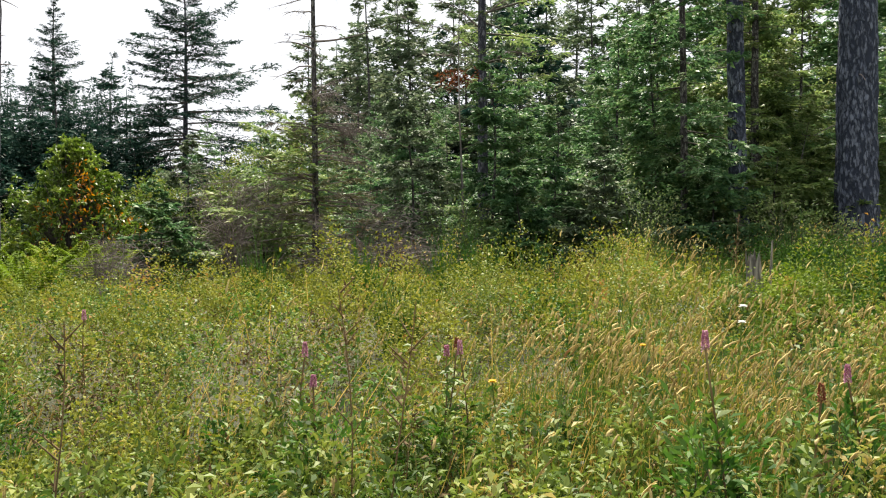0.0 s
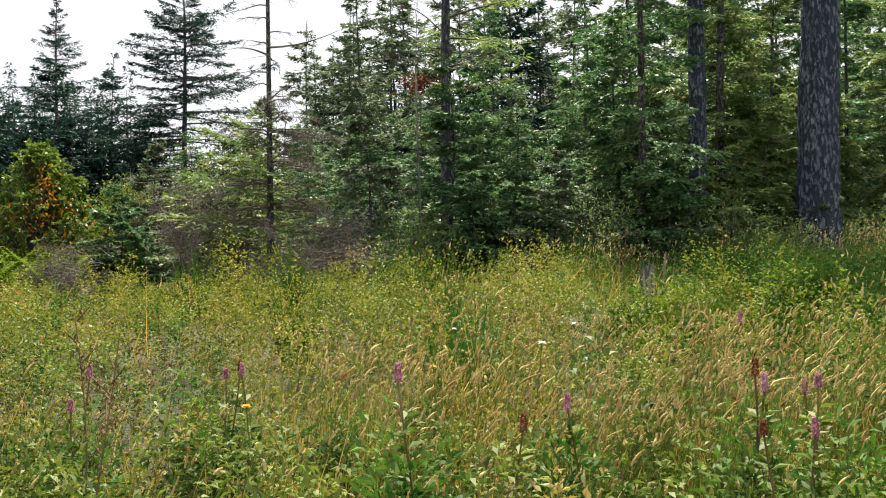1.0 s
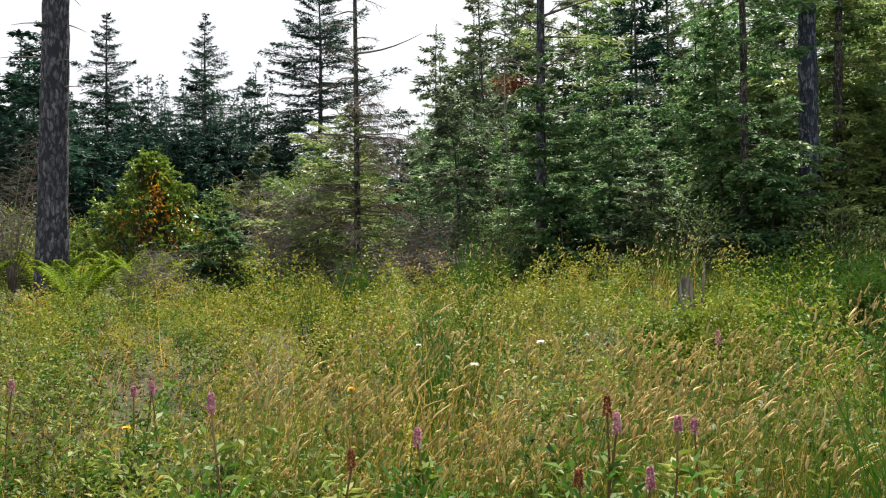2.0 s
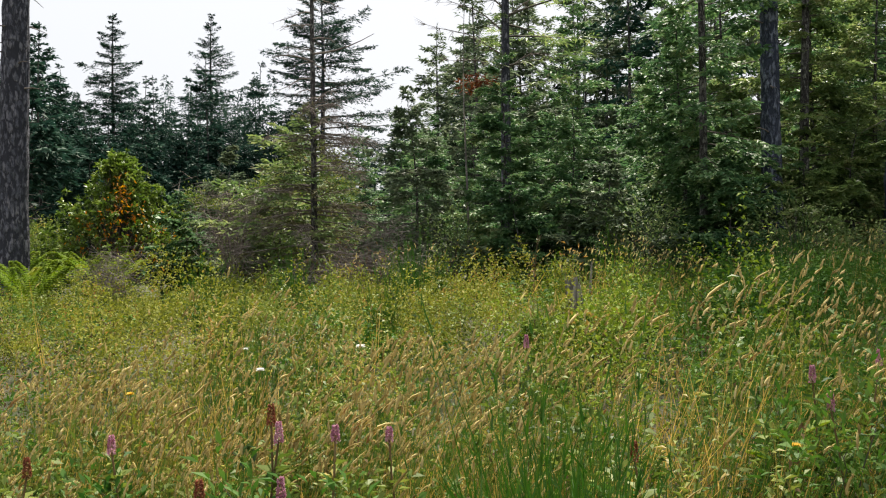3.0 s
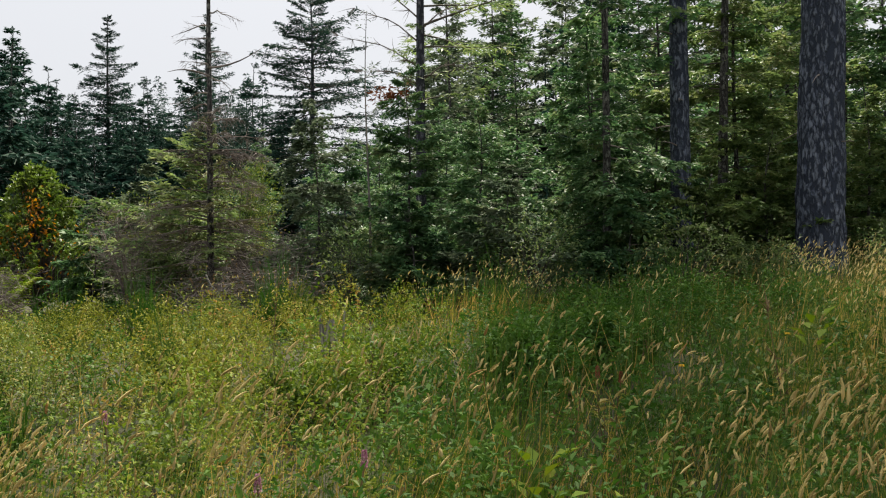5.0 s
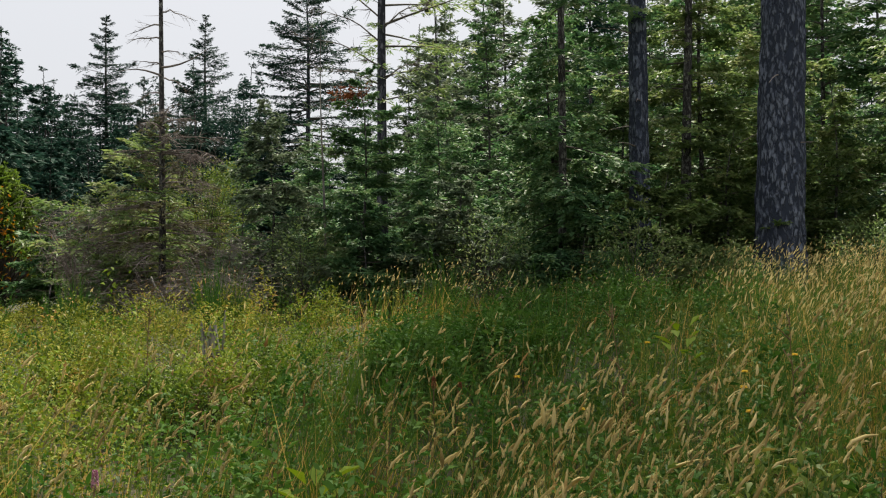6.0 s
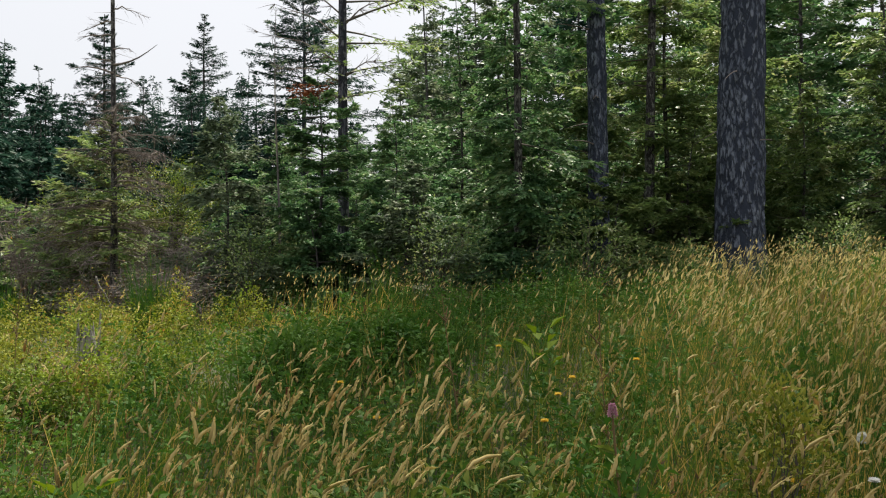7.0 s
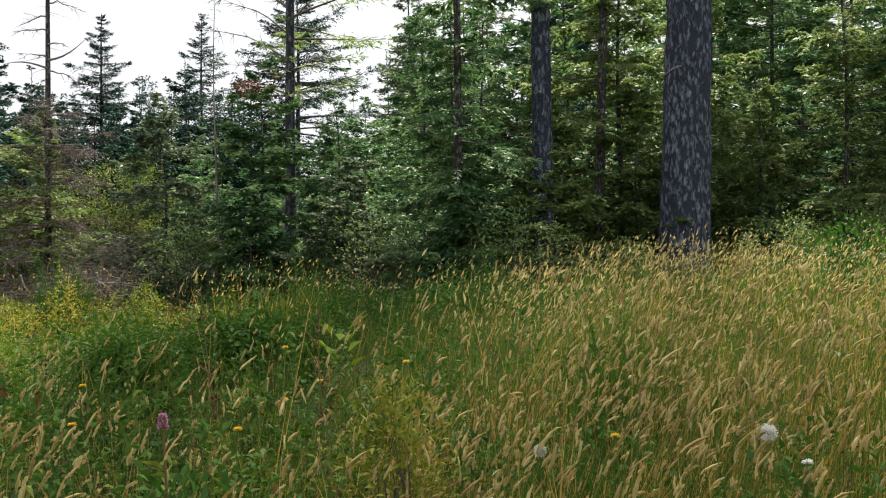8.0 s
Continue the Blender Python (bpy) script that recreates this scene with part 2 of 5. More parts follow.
class Pile:
    """Vertices and four-cornered faces, gathered array by array."""

    def __init__(self):
        self.v, self.q, self.n = [], [], 0

    def put(self, verts, quads):
        verts = np.asarray(verts, np.float32).reshape(-1, 3)
        self.v.append(verts)
        self.q.append(np.asarray(quads, np.int32).reshape(-1, 4) + self.n)
        self.n += len(verts)

    def mesh(self, name, mat, smooth=True):
        v = np.concatenate(self.v) * np.float32(PLAN)
        q = np.concatenate(self.q)
        me = bpy.data.meshes.new(name)
        me.vertices.add(len(v))
        me.vertices.foreach_set("co", v.ravel())
        me.loops.add(q.size)
        me.loops.foreach_set("vertex_index", q.ravel())
        me.polygons.add(len(q))
        me.polygons.foreach_set("loop_start", np.arange(0, q.size, 4, dtype=np.int32))
        me.polygons.foreach_set("use_smooth", np.full(len(q), smooth))
        me.update(calc_edges=True)
        me.materials.append(mat)
        return me


def part(name, pile, mat, parent=None, label="", smooth=True):
    """Links what the pile holds as one mesh object under its thing."""
    ob = new(name, pile.mesh(name, mat, smooth))
    if parent is not None:
        ob.parent = parent
    if label:
        ob["label"] = label
    return ob


def thing(name, x, y, z, label, category, group=""):
    ob = new(name)
    ob.empty_display_size = 0.2
    ob.matrix_basis = pose(x * PLAN, y * PLAN, z * PLAN)
    return tagged(ob, label, category, group)


def add_leaves(pile, p, d, nrm, length, width, fold=0.25, curl=0.15, widest=0.45):
    """n pointed leaves, each folded along its midrib."""
    p, d = np.atleast_2d(p), unit(np.atleast_2d(d))
    n = len(p)
    side = unit(np.cross(d, nrm))
    up = np.cross(side, d)
    length, width = np.broadcast_to(length, n)[:, None], np.broadcast_to(width, n)[:, None]
    mid = p + d * length * widest
    v = np.stack([p, mid + side * width / 2 + up * width * fold, p + d * length - up * length * curl, mid - side * width / 2 + up * width * fold], 1)
    pile.put(v, np.arange(4 * n).reshape(n, 4))


def add_ribbons(pile, p, d, length, width, bend, rows=3):
    """n blades from p along d, bending by the vector bend at the tip."""
    n = len(p)
    s = np.linspace(0, 1, rows)[None, :, None]
    length = np.broadcast_to(length, n)[:, None, None]
    width = np.broadcast_to(width, n)[:, None, None]
    c = p[:, None] + d[:, None] * length * s + bend[:, None] * length * s ** 2
    side = unit(np.cross(d, unit(RNG.normal(size=(n, 3)))))[:, None]
    w = width * (1 - 0.92 * s ** 1.6) / 2
    v = np.stack([c - side * w, c + side * w], 2)
    base = (np.arange(n) * rows * 2)[:, None] + (np.arange(rows - 1) * 2)[None]
    pile.put(v, np.stack([base, base + 1, base + 3, base + 2], -1))


def add_tubes(pile, paths, radii, sides=5):
    """n round stems along paths (n, k, 3) with radii (n, k)."""
    paths, radii = np.asarray(paths, float), np.asarray(radii, float)
    n, k = paths.shape[:2]
    t = unit(np.gradient(paths, axis=1))
    ref = np.where(np.abs(t[:, :1, 2:]) > 0.8, np.array([[[1.0, 0.2, 0]]]), np.array([[[0, 0, 1.0]]]))
    a = unit(np.cross(t, np.broadcast_to(ref, t.shape)))
    b = np.cross(t, a)
    ang = np.linspace(0, 2 * math.pi, sides, endpoint=False)
    ring = a[:, :, None] * np.cos(ang)[:, None] + b[:, :, None] * np.sin(ang)[:, None]
    v = paths[:, :, None] + ring * radii[:, :, None, None]
    i = np.arange(n)[:, None, None] * k * sides + np.arange(k - 1)[None, :, None] * sides
    j = np.arange(sides)[None, None]
    j2 = (j + 1) % sides
    pile.put(v, np.stack(np.broadcast_arrays(i + j, i + j2, i + sides + j2, i + sides + j), -1))


def lattice(ix, iy, seed):
    h = (ix.astype(np.int64) * 374761393 + iy.astype(np.int64) * 668265263 + seed * 974711) & 0x7FFFFFFF
    h = ((h ^ (h >> 13)) * 1274126177) & 0x7FFFFFFF
    return ((h ^ (h >> 16)) & 0xFFFF) / 65535.0


def patches(x, y, size, seed=0):
    """Smooth random values 0 to 1 over the plan, at size metres."""
    x, y = np.asarray(x, float) / size, np.asarray(y, float) / size
    ix, iy = np.floor(x), np.floor(y)
    fx, fy = x - ix, y - iy
    fx, fy = fx * fx * (3 - 2 * fx), fy * fy * (3 - 2 * fy)
    a, b = lattice(ix, iy, seed), lattice(ix + 1, iy, seed)
    c, d = lattice(ix, iy + 1, seed), lattice(ix + 1, iy + 1, seed)
    return (a * (1 - fx) + b * fx) * (1 - fy) + (c * (1 - fx) + d * fx) * fy


def ground_z(x, y):
    """The meadow rises from the track where the camera goes towards the trees."""
    z = np.interp(y, (-60, -2, 0, 2, 3.5, 5.7, 7.5, 12, 15, 25, 300), (0.1, 0.27, 0.33, 0.42, 0.52, 0.68, 0.82, 0.95, 1.05, 1.2, 1.5))
    z = z + 0.03 * (np.clip(x, -14, 16) - 1)
    near = np.clip(1 - np.hypot(np.asarray(x, float), np.asarray(y, float) - 8) / 60, 0, 1)
    return z + near * (0.10 * (patches(x, y, 1.7, 3) - 0.5) + 0.05 * (patches(x, y, 0.6, 4) - 0.5))


# ---- ground ----
gx = np.sinh(np.linspace(-1, 1, 161) * 5.6) * 9.0
gy = np.sinh(np.linspace(-1, 1, 161) * 5.6) * 9.0 + 7
gxx, gyy = np.meshgrid(gx, gy, indexing="ij")
pile = Pile()
ii = (np.arange(160)[:, None] * 161 + np.arange(160)[None]).ravel()
pile.put(np.stack([gxx, gyy, ground_z(gxx, gyy)], -1), np.stack([ii, ii + 161, ii + 162, ii + 1], -1))
tagged(part("ground", pile, M_SOIL), "dark soil with leaf litter under tall meadow plants", "ground", kind="structure")


# ---- trees ----
def trunk_path(h, lean, wob, rows, seed):
    r = np.random.default_rng(seed)
    s = np.linspace(0, 1, rows)
    px, py = r.uniform(0, 6.28, 2)
    return np.stack([lean[0] * s * h + wob * np.sin(s * 5 + px) * s, lean[1] * s * h + wob * np.sin(s * 4 + py) * s, h * s], -1)


def add_trunk(pile, h, r0, lean=(0, 0), wob=0.05, flare=1.35, rough=0.0, sides=10, rows=24, seed=0, top=0.12, spread=1.0):
    path = trunk_path(h, lean, wob, rows, seed)
    s = np.linspace(0, 1, rows) ** spread
    path[:, 2] = h * s - 0.15
    path[:, 0], path[:, 1] = np.interp(s, np.linspace(0, 1, rows), path[:, 0]), np.interp(s, np.linspace(0, 1, rows), path[:, 1])
    rad = r0 * (1 - (1 - top) * s) * (1 + (flare - 1) * np.exp(-s * h / 0.45))
    if rough == 0:
        add_tubes(pile, path[None], rad[None], sides)
        return
    ang = np.linspace(0, 2 * math.pi, sides, endpoint=False)
    za, aa = np.meshgrid(path[:, 2], ang, indexing="ij")
    u = aa / (2 * math.pi) * sides
    ridge = np.abs(patches(aa / (2 * math.pi) * 21 + 0.8 * patches(u * 0.3, za, 0.4, seed), za * 2.2, 1, seed + 5) - 0.5) * 2
    ridge = ridge + 0.5 * patches(aa / (2 * math.pi) * 50, za * 9, 1, seed + 9)
    rr = rad[:, None] * (1 + rough * (ridge - 0.7))
    v = np.stack([path[:, :1] + rr * np.cos(aa), path[:, 1:2] + rr * np.sin(aa), za], -1)
    i = np.arange(rows - 1)[:, None] * sides
    j = np.arange(sides)[None]
    j2 = (j + 1) % sides
    pile.put(v, np.stack(np.broadcast_arrays(i + j, i + j2, i + sides + j2, i + sides + j), -1))


def conifer_parts(h, r0, z0, reach, gap=0.32, whorl=5, elev=(-5, 35), droop=0.25, twig=(0.11, 0.028), nb=14, nt=5, fine=0.34,
                  bare=0.15, lean=(0, 0), wob=0.05, seed=0, keep=1.0, spread_pow=0.8, one_side=None, sag=0.25, limb_r=0.012, ragged=0.3, z1=None, rings=5):
    """Trunk, limbs and needle sprays of a conifer h high with live limbs from z0 up, reach long at most."""
    r = np.random.default_rng(seed)
    z1 = z1 or h * 0.985
    zs, az, ln = [], [], []
    z, turn = z0, r.uniform(0, 6.28)
    while z < z1:
        u = (z - z0) / max(h - z0, 1e-3)
        prof = max((1 - u), 0.015) ** spread_pow * min(1.0, 0.55 + u * 3)
        turn += 2.4
        for k in range(whorl if r.random() > 0.15 else whorl - 2):
            a = turn + k * 6.283 / whorl + r.normal(0, 0.5)
            zs.append(z + r.normal(0, gap * 0.45))
            az.append(a)
            ln.append(reach * prof * r.uniform(1 - ragged, 1 + ragged * 0.6))
        z += gap * r.uniform(0.7, 1.35)
    zs, az, ln = np.array(zs), np.array(az), np.maximum(np.array(ln), 0.08)
    if one_side is not None:
        ln = ln * np.clip(0.65 + 0.5 * np.cos(az - one_side), 0.3, 1.1)
    zs = np.clip(zs, 0.05, h * 0.99)
    u = np.clip((zs - z0) / max(h - z0, 1e-3), 0, 1)
    el = np.radians(elev[0] + (elev[1] - elev[0]) * u + r.normal(0, 6, len(zs)))
    tp = trunk_path(h, lean, wob, 24, seed)
    bx, by = np.interp(zs, tp[:, 2], tp[:, 0]), np.interp(zs, tp[:, 2], tp[:, 1])
    base = np.stack([bx, by, zs - 0.15 * (zs < 0.0)], -1)
    out = np.stack([np.cos(az), np.sin(az), 0 * az], -1)
    side = np.stack([-np.sin(az), np.cos(az), 0 * az], -1)
    upv = np.array([0, 0, 1.0])
    bow = r.normal(0, 0.10, len(zs))

    def along(s):                       # s (n, m) -> places (n, m, 3)
        s = s[..., None]
        l = ln[:, None, None]
        rise = np.sin(el)[:, None, None] * s - droop * s ** 1.7 + 0.45 * droop * s ** 4
        return base[:, None] + l * (out[:, None] * np.cos(el)[:, None, None] * s + side[:, None] * bow[:, None, None] * s ** 2 + upv * rise)

    limbs = Pile()
    s5 = np.broadcast_to(np.linspace(0, 0.97, rings), (len(zs), rings))
    add_tubes(limbs, along(s5), np.clip(ln * limb_r, 0.004, 0.06)[:, None] * np.linspace(1, 0.35, rings) ** 1.7, 4 if rings > 3 else 3)

    leaves = Pile()
    nl = len(zs)
    s = np.sort(r.uniform(bare, 1.0, (nl, nb)), 1)
    p0 = along(s)
    tan = unit(along(s + 0.02) - p0)
    for sgn in (-1, 1):
        b_len = ln[:, None] * fine * (1.05 - s) ** 0.75 * r.uniform(0.6, 1.25, (nl, nb)) + twig[0] * 0.5
        ang = np.radians(r.uniform(38, 68, (nl, nb)))
        sd = unit(np.cross(tan, upv))
        bd = unit(tan * np.cos(ang)[..., None] + sgn * sd * np.sin(ang)[..., None] + upv * r.normal(0.02, 0.16, (nl, nb))[..., None])
        t = (np.arange(nt) + 0.5) / nt
        t = np.clip(t[None, None] + r.normal(0, 0.1, (nl, nb, nt)), 0, 1)
        q = p0[:, :, None] + bd[:, :, None] * (b_len[..., None] * t)[..., None] - upv * (sag * b_len[..., None] * t ** 2)[..., None]
        a2 = np.radians(r.uniform(10, 62, (nl, nb, nt))) * np.where(r.random((nl, nb, nt)) < 0.5, -1, 1)
        sd2 = unit(np.cross(bd, upv))[:, :, None]
        d2 = bd[:, :, None] * np.cos(a2)[..., None] + sd2 * np.sin(a2)[..., None] + upv * r.normal(-0.08, 0.22, (nl, nb, nt))[..., None]
        nrm = upv + r.normal(0, 0.38, (nl, nb, nt, 3))
        sel = r.random((nl, nb, nt)) < keep * np.clip(0.35 + 0.65 * ln / (0.8 * reach), 0, 1)[:, None, None]
        q, d2, nrm = q[sel], d2[sel], nrm[sel]
        k = len(q)
        small = np.broadcast_to(np.clip(0.28 + 1.2 * ln / reach, 0.3, 1)[:, None, None], sel.shape)[sel]
        add_leaves(leaves, q, d2, nrm, twig[0] * small * r.uniform(0.6, 1.35, k), twig[1] * small ** 0.6 * r.uniform(0.7, 1.3, k), 0.12, 0.12, 0.4)
    # leader and upper twigs
    k = 14
    zt = r.uniform(0.93, 1.0, k) * h
    pt = np.stack([np.interp(zt, tp[:, 2], tp[:, 0]), np.interp(zt, tp[:, 2], tp[:, 1]), zt - 0.1], -1)
    add_leaves(leaves, pt, np.stack([r.normal(0, 0.6, k), r.normal(0, 0.6, k), np.full(k, 0.8)], -1), r.normal(size=(k, 3)), twig[0] * 0.35, twig[1] * 0.35)
    trunk = Pile()
    add_trunk(trunk, h, r0, lean, wob, seed=seed)
    return trunk, limbs, leaves


def dead_sprays(pile, n, centre, spread, length, width, rnd, updown=0.25):
    """Bare fine twigs about a centre."""
    p = centre + rnd.normal(size=(n, 3)) * spread
    d = unit(np.stack([rnd.normal(size=n), rnd.normal(size=n) * 0.6, rnd.normal(0.05, updown, n)], -1))
    add_ribbons(pile, p - d * length / 2, d, length * rnd.uniform(0.5, 1.4, n), width, rnd.normal(0, 0.12, (n, 3)))


def gz(x, y):
    return float(ground_z(np.array(x), np.array(y)))


def conifer(name, x, y, mat, label, group="", bark=None, **kw):
    t = thing(name, x, y, gz(x, y), label, "tree", group)
    trunk, limbs, leaves = conifer_parts(**kw)
    part("trunk", trunk, bark or M_BARK_THIN, t)
    tagged(part("branchwork", limbs, M_LIMB, t), kind="stuff")
    part("crown", leaves, mat, t)
    return t


# tall firs far off, over the low bushes
HERO = dict(twig=(0.28, 0.085), nb=22, nt=10, limb_r=0.011, sag=0.2, fine=0.3, wob=0.15)
FAR = dict(twig=(0.46, 0.155), nb=10, nt=6, rings=3, limb_r=0.011, sag=0.2, fine=0.3, wob=0.15)
far_a = conifer("fir_tree", -29.8, 73.5, M_FIR_DARK, "tall slender dark fir standing far off in the open", "tall firs far off",
                h=22.6, r0=0.26, z0=5.0, reach=6.8, gap=0.46, whorl=5, elev=(-14, 35), droop=0.18, seed=11, keep=0.8, spread_pow=0.95, ragged=0.55, **HERO)
far_b = conifer("fir_tree", -35.5, 67.3, M_FIR_DARK, "tall slender dark fir standing far off in the open", "tall firs far off",
                h=21.3, r0=0.25, z0=3.5, reach=7.0, gap=0.44, whorl=5, elev=(-10, 35), droop=0.2, seed=12, keep=0.95, spread_pow=0.9, ragged=0.5, **HERO)
big_fir = conifer("fir_tree", -15.3, 57.9, M_FIR_DARK, "broad dark fir with layered limbs and a bare lower trunk", "tall firs far off", bark=M_BARK_MID,
                  h=19.2, r0=0.28, z0=6.4, reach=7.0, gap=0.55, whorl=5, elev=(-12, 35), droop=0.12, seed=15, keep=1.0, spread_pow=0.62, ragged=0.5,
                  twig=(0.24, 0.075), nb=24, nt=13, limb_r=0.012, sag=0.12, fine=0.33, wob=0.12)

FAR_KINDS = []
for k, (h, reach, seed, mat) in enumerate(((17, 3.6, 21, M_FIR_DARK), (14, 3.2, 22, M_FIR_DARK), (12, 3.2, 23, M_FIR_DARK), (19, 3.6, 24, M_FIR_DARK), (9, 2.6, 25, M_FIR_DARK), (18, 3.9, 26, M_FIR_GREY), (15, 3.6, 27, M_FIR_GREY))):
    spot = ((-44.0, 76.0), (-33.5, 71.0), (-40.0, 60.0), (-39.6, 80.5), (-27.0, 62.0), (9.0, 52.0), (6.5, 50.0))[k]
    FAR_KINDS.append(conifer("fir_tree", *spot, mat, "dark fir in the far edge of the woods", "firs of the far woods",
                             h=h, r0=0.008 * h, z0=1.2, reach=reach, gap=0.8, whorl=4, elev=(-8, 35), droop=0.22, seed=seed, keep=0.95, ragged=0.45, **FAR))


def far_copy(kind, x, y, scale=1.0, turn=0.0):
    o = copy_thing(FAR_KINDS[kind], pose(x * PLAN, y * PLAN, gz(x, y) * PLAN, 0, 0, turn) @ Matrix.Diagonal((scale, scale, scale, 1)))
    return o


rf = random.Random(5)
# the far woods: kind, x, y, scale
for k, x, y, s in ((1, -41, 58, 1.1), (1, -38.5, 57, 1.0), (2, -37, 56, 1.1), (0, -43, 60, 0.95), (1, -35.5, 57, 0.85), (1, -33.5, 52, 1.0), (0, -49, 66, 1.0), (1, -45, 62, 0.95), (2, -42.5, 58, 1.0), (4, -44, 56, 1.3), (2, -38, 61, 1.05), (2, -34.5, 60, 1.0), (2, -31.5, 63, 1.0), (1, -28.0, 66, 0.85),
                   (2, -25.5, 64, 0.95), (4, -23, 60, 1.15), (2, -21, 66, 0.9), (4, -18.5, 61, 1.1), (4, -13.5, 64, 1.0), (2, -11, 66, 0.8), (2, -9, 64, 0.8), (4, -35.5, 55, 1.35),
                   (2, -39, 54, 1.0), (4, -31, 55, 1.3), (4, -27.5, 56, 1.2), (2, -46, 52, 0.95), (4, -25, 53, 1.1), (4, -21.5, 55, 1.0), (4, -17, 54, 0.9), (4, -33, 51, 1.2), (4, -29, 49, 1.15),
                   (4, -37, 49, 1.2), (4, -41, 49, 1.3), (1, -30.5, 72, 0.9), (1, -33, 75, 0.95), (0, -37.8, 72, 0.8), (4, -24, 47, 0.95), (4, -19.5, 48, 0.85),
                   (0, -31.9, 50, 0.84), (1, -35.6, 60, 1.08), (0, -31.0, 66, 0.9), (1, -33.0, 66, 1.0), (1, -30.3, 66, 1.0), (1, -28.4, 67, 0.92), (1, -23.0, 66, 0.9), (2, -19.9, 33, 0.85), (2, -24, 40, 0.95), (4, -18.2, 30, 1.0), (1, -29, 50, 0.9), (2, -22.0, 36, 0.9), (4, -17.2, 33, 0.75), (4, -20, 36, 0.6), (4, -23, 40, 0.7),
                   (5, -2.3, 36, 0.75), (6, -6.6, 54, 1.0), (6, -5, 50, 0.85), (5, -0.5, 46, 0.9), (6, 1.5, 49, 1.1), (5, 4, 45, 0.95),
                   (5, 11.5, 48, 1.0), (6, 14, 50, 1.15), (5, 17, 46, 0.95), (6, 20, 50, 1.2), (5, 24, 48, 1.0), (6, 28, 50, 1.2), (6, -1.5, 42, 1.0), (5, -3.2, 44, 0.72),
                   (0, 3.6, 35, 0.8), (6, 3, 40, 0.9), (6, -4.6, 42, 0.72), (6, -2.6, 39, 0.8), (5, -1.2, 48, 0.85), (6, 0.2, 37, 0.55), (6, 2.2, 44, 0.95), (5, 5.6, 38, 0.7), (6, 9.2, 37, 0.85), (6, -3.8, 50, 0.9), (6, 7.5, 41, 0.95), (6, 12.5, 41, 0.95), (6, 18, 40, 1.0), (5, 23, 41, 0.9), (5, 33, 46, 1.0),
                   (2, -7.5, 44, 0.55), (4, -9, 40, 0.6), (4, -5.2, 36, 0.7), (2, -12, 48, 0.5), (4, -15, 44, 0.6)):
    far_copy(k, x + rf.uniform(-0.4, 0.4), y, s * rf.uniform(0.95, 1.05), rf.uniform(0, 360))

for k in range(22):
    x = -49 + 33.5 * k / 21 + rf.uniform(-1.2, 1.2)
    far_copy(1 if rf.random() < 0.4 else 2, x, rf.uniform(57, 71), rf.uniform(0.85, 1.18), rf.uniform(0, 360))
# the deep of the woods behind, too far and dense to tell tree from tree
def wood_mass(name, x0, x1, y0, y1, low, high, mat, n, leaf, label):
    m = int((x1 - x0) * 3.2)
    cx, cy = x0 + (x1 - x0) * (np.arange(m) + RNG.uniform(-0.4, 0.4, m)) / m, RNG.uniform(y0, y1, m)
    tall = low + (high - low) * RNG.random(m) ** 1.5
    i = RNG.integers(0, m, n)
    u = RNG.random(n) ** 0.8
    rad = (0.165 * tall[i] * (1 - u) ** 0.85 + 0.04) * np.sqrt(RNG.random(n))
    a = RNG.uniform(0, 6.28, n)
    x, y = cx[i] + rad * np.cos(a), cy[i] + rad * np.sin(a)
    pile = Pile()
    base = np.stack([cx, cy, ground_z(cx, cy)], -1)
    stem = base[:, None] + np.array([0, 0, 1.0]) * (tall[:, None] * np.array([0, 0.45, 0.88]))[..., None]
    add_tubes(pile, stem, np.array([0.14, 0.08, 0.02]) * np.ones((m, 1)), 4)
    d = np.stack([np.cos(a) + RNG.normal(0, 0.4, n), np.sin(a) + RNG.normal(0, 0.4, n), RNG.normal(-0.2, 0.3, n)], -1)
    size = leaf * RNG.uniform(0.6, 1.3, n) * np.clip(1.15 - u, 0.3, 1)
    add_leaves(pile, np.stack([x, y, ground_z(x, y) + tall[i] * u], -1), d, np.array([0, 0, 1.0]) + RNG.normal(0, 0.6, (n, 3)), size, size * 0.36, 0.15, 0.15)
    tagged(part(name, pile, mat), label, "woods", kind="stuff")


wood_mass("far_woods", -62, -20, 60, 68, 10.5, 15.0, M_FIR_DARK, 95000, 0.85, "dark solid mass of conifer woods far off")
wood_mass("far_woods", -20, -4.5, 60, 64, 5.0, 9.5, M_FIR_DARK, 9000, 0.8, "dark low mass of conifer woods far off")
# inside the near wood, the dark needle colour stands for shade between trees
wood_mass("far_woods", -5.0, 46, 44, 53, 7.5, 13.0, M_FIR_DARK, 64000, 0.85, "mass of conifer woods behind the trees, coloured dark for the shade between them")
wood_mass("far_woods", 1.5, 26, 31, 36, 2.5, 5.5, M_FIR_DARK, 18000, 0.6, "undergrowth deep inside the wood, coloured dark for the shade there")
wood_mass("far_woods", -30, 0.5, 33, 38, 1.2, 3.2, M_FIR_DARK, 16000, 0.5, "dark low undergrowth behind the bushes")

# the middle of the wood: darker firs 18 to 30 m off
MID = dict(twig=(0.20, 0.080), nb=13, nt=7, limb_r=0.012, sag=0.25, fine=0.32, wob=0.1)
MID_KINDS = []
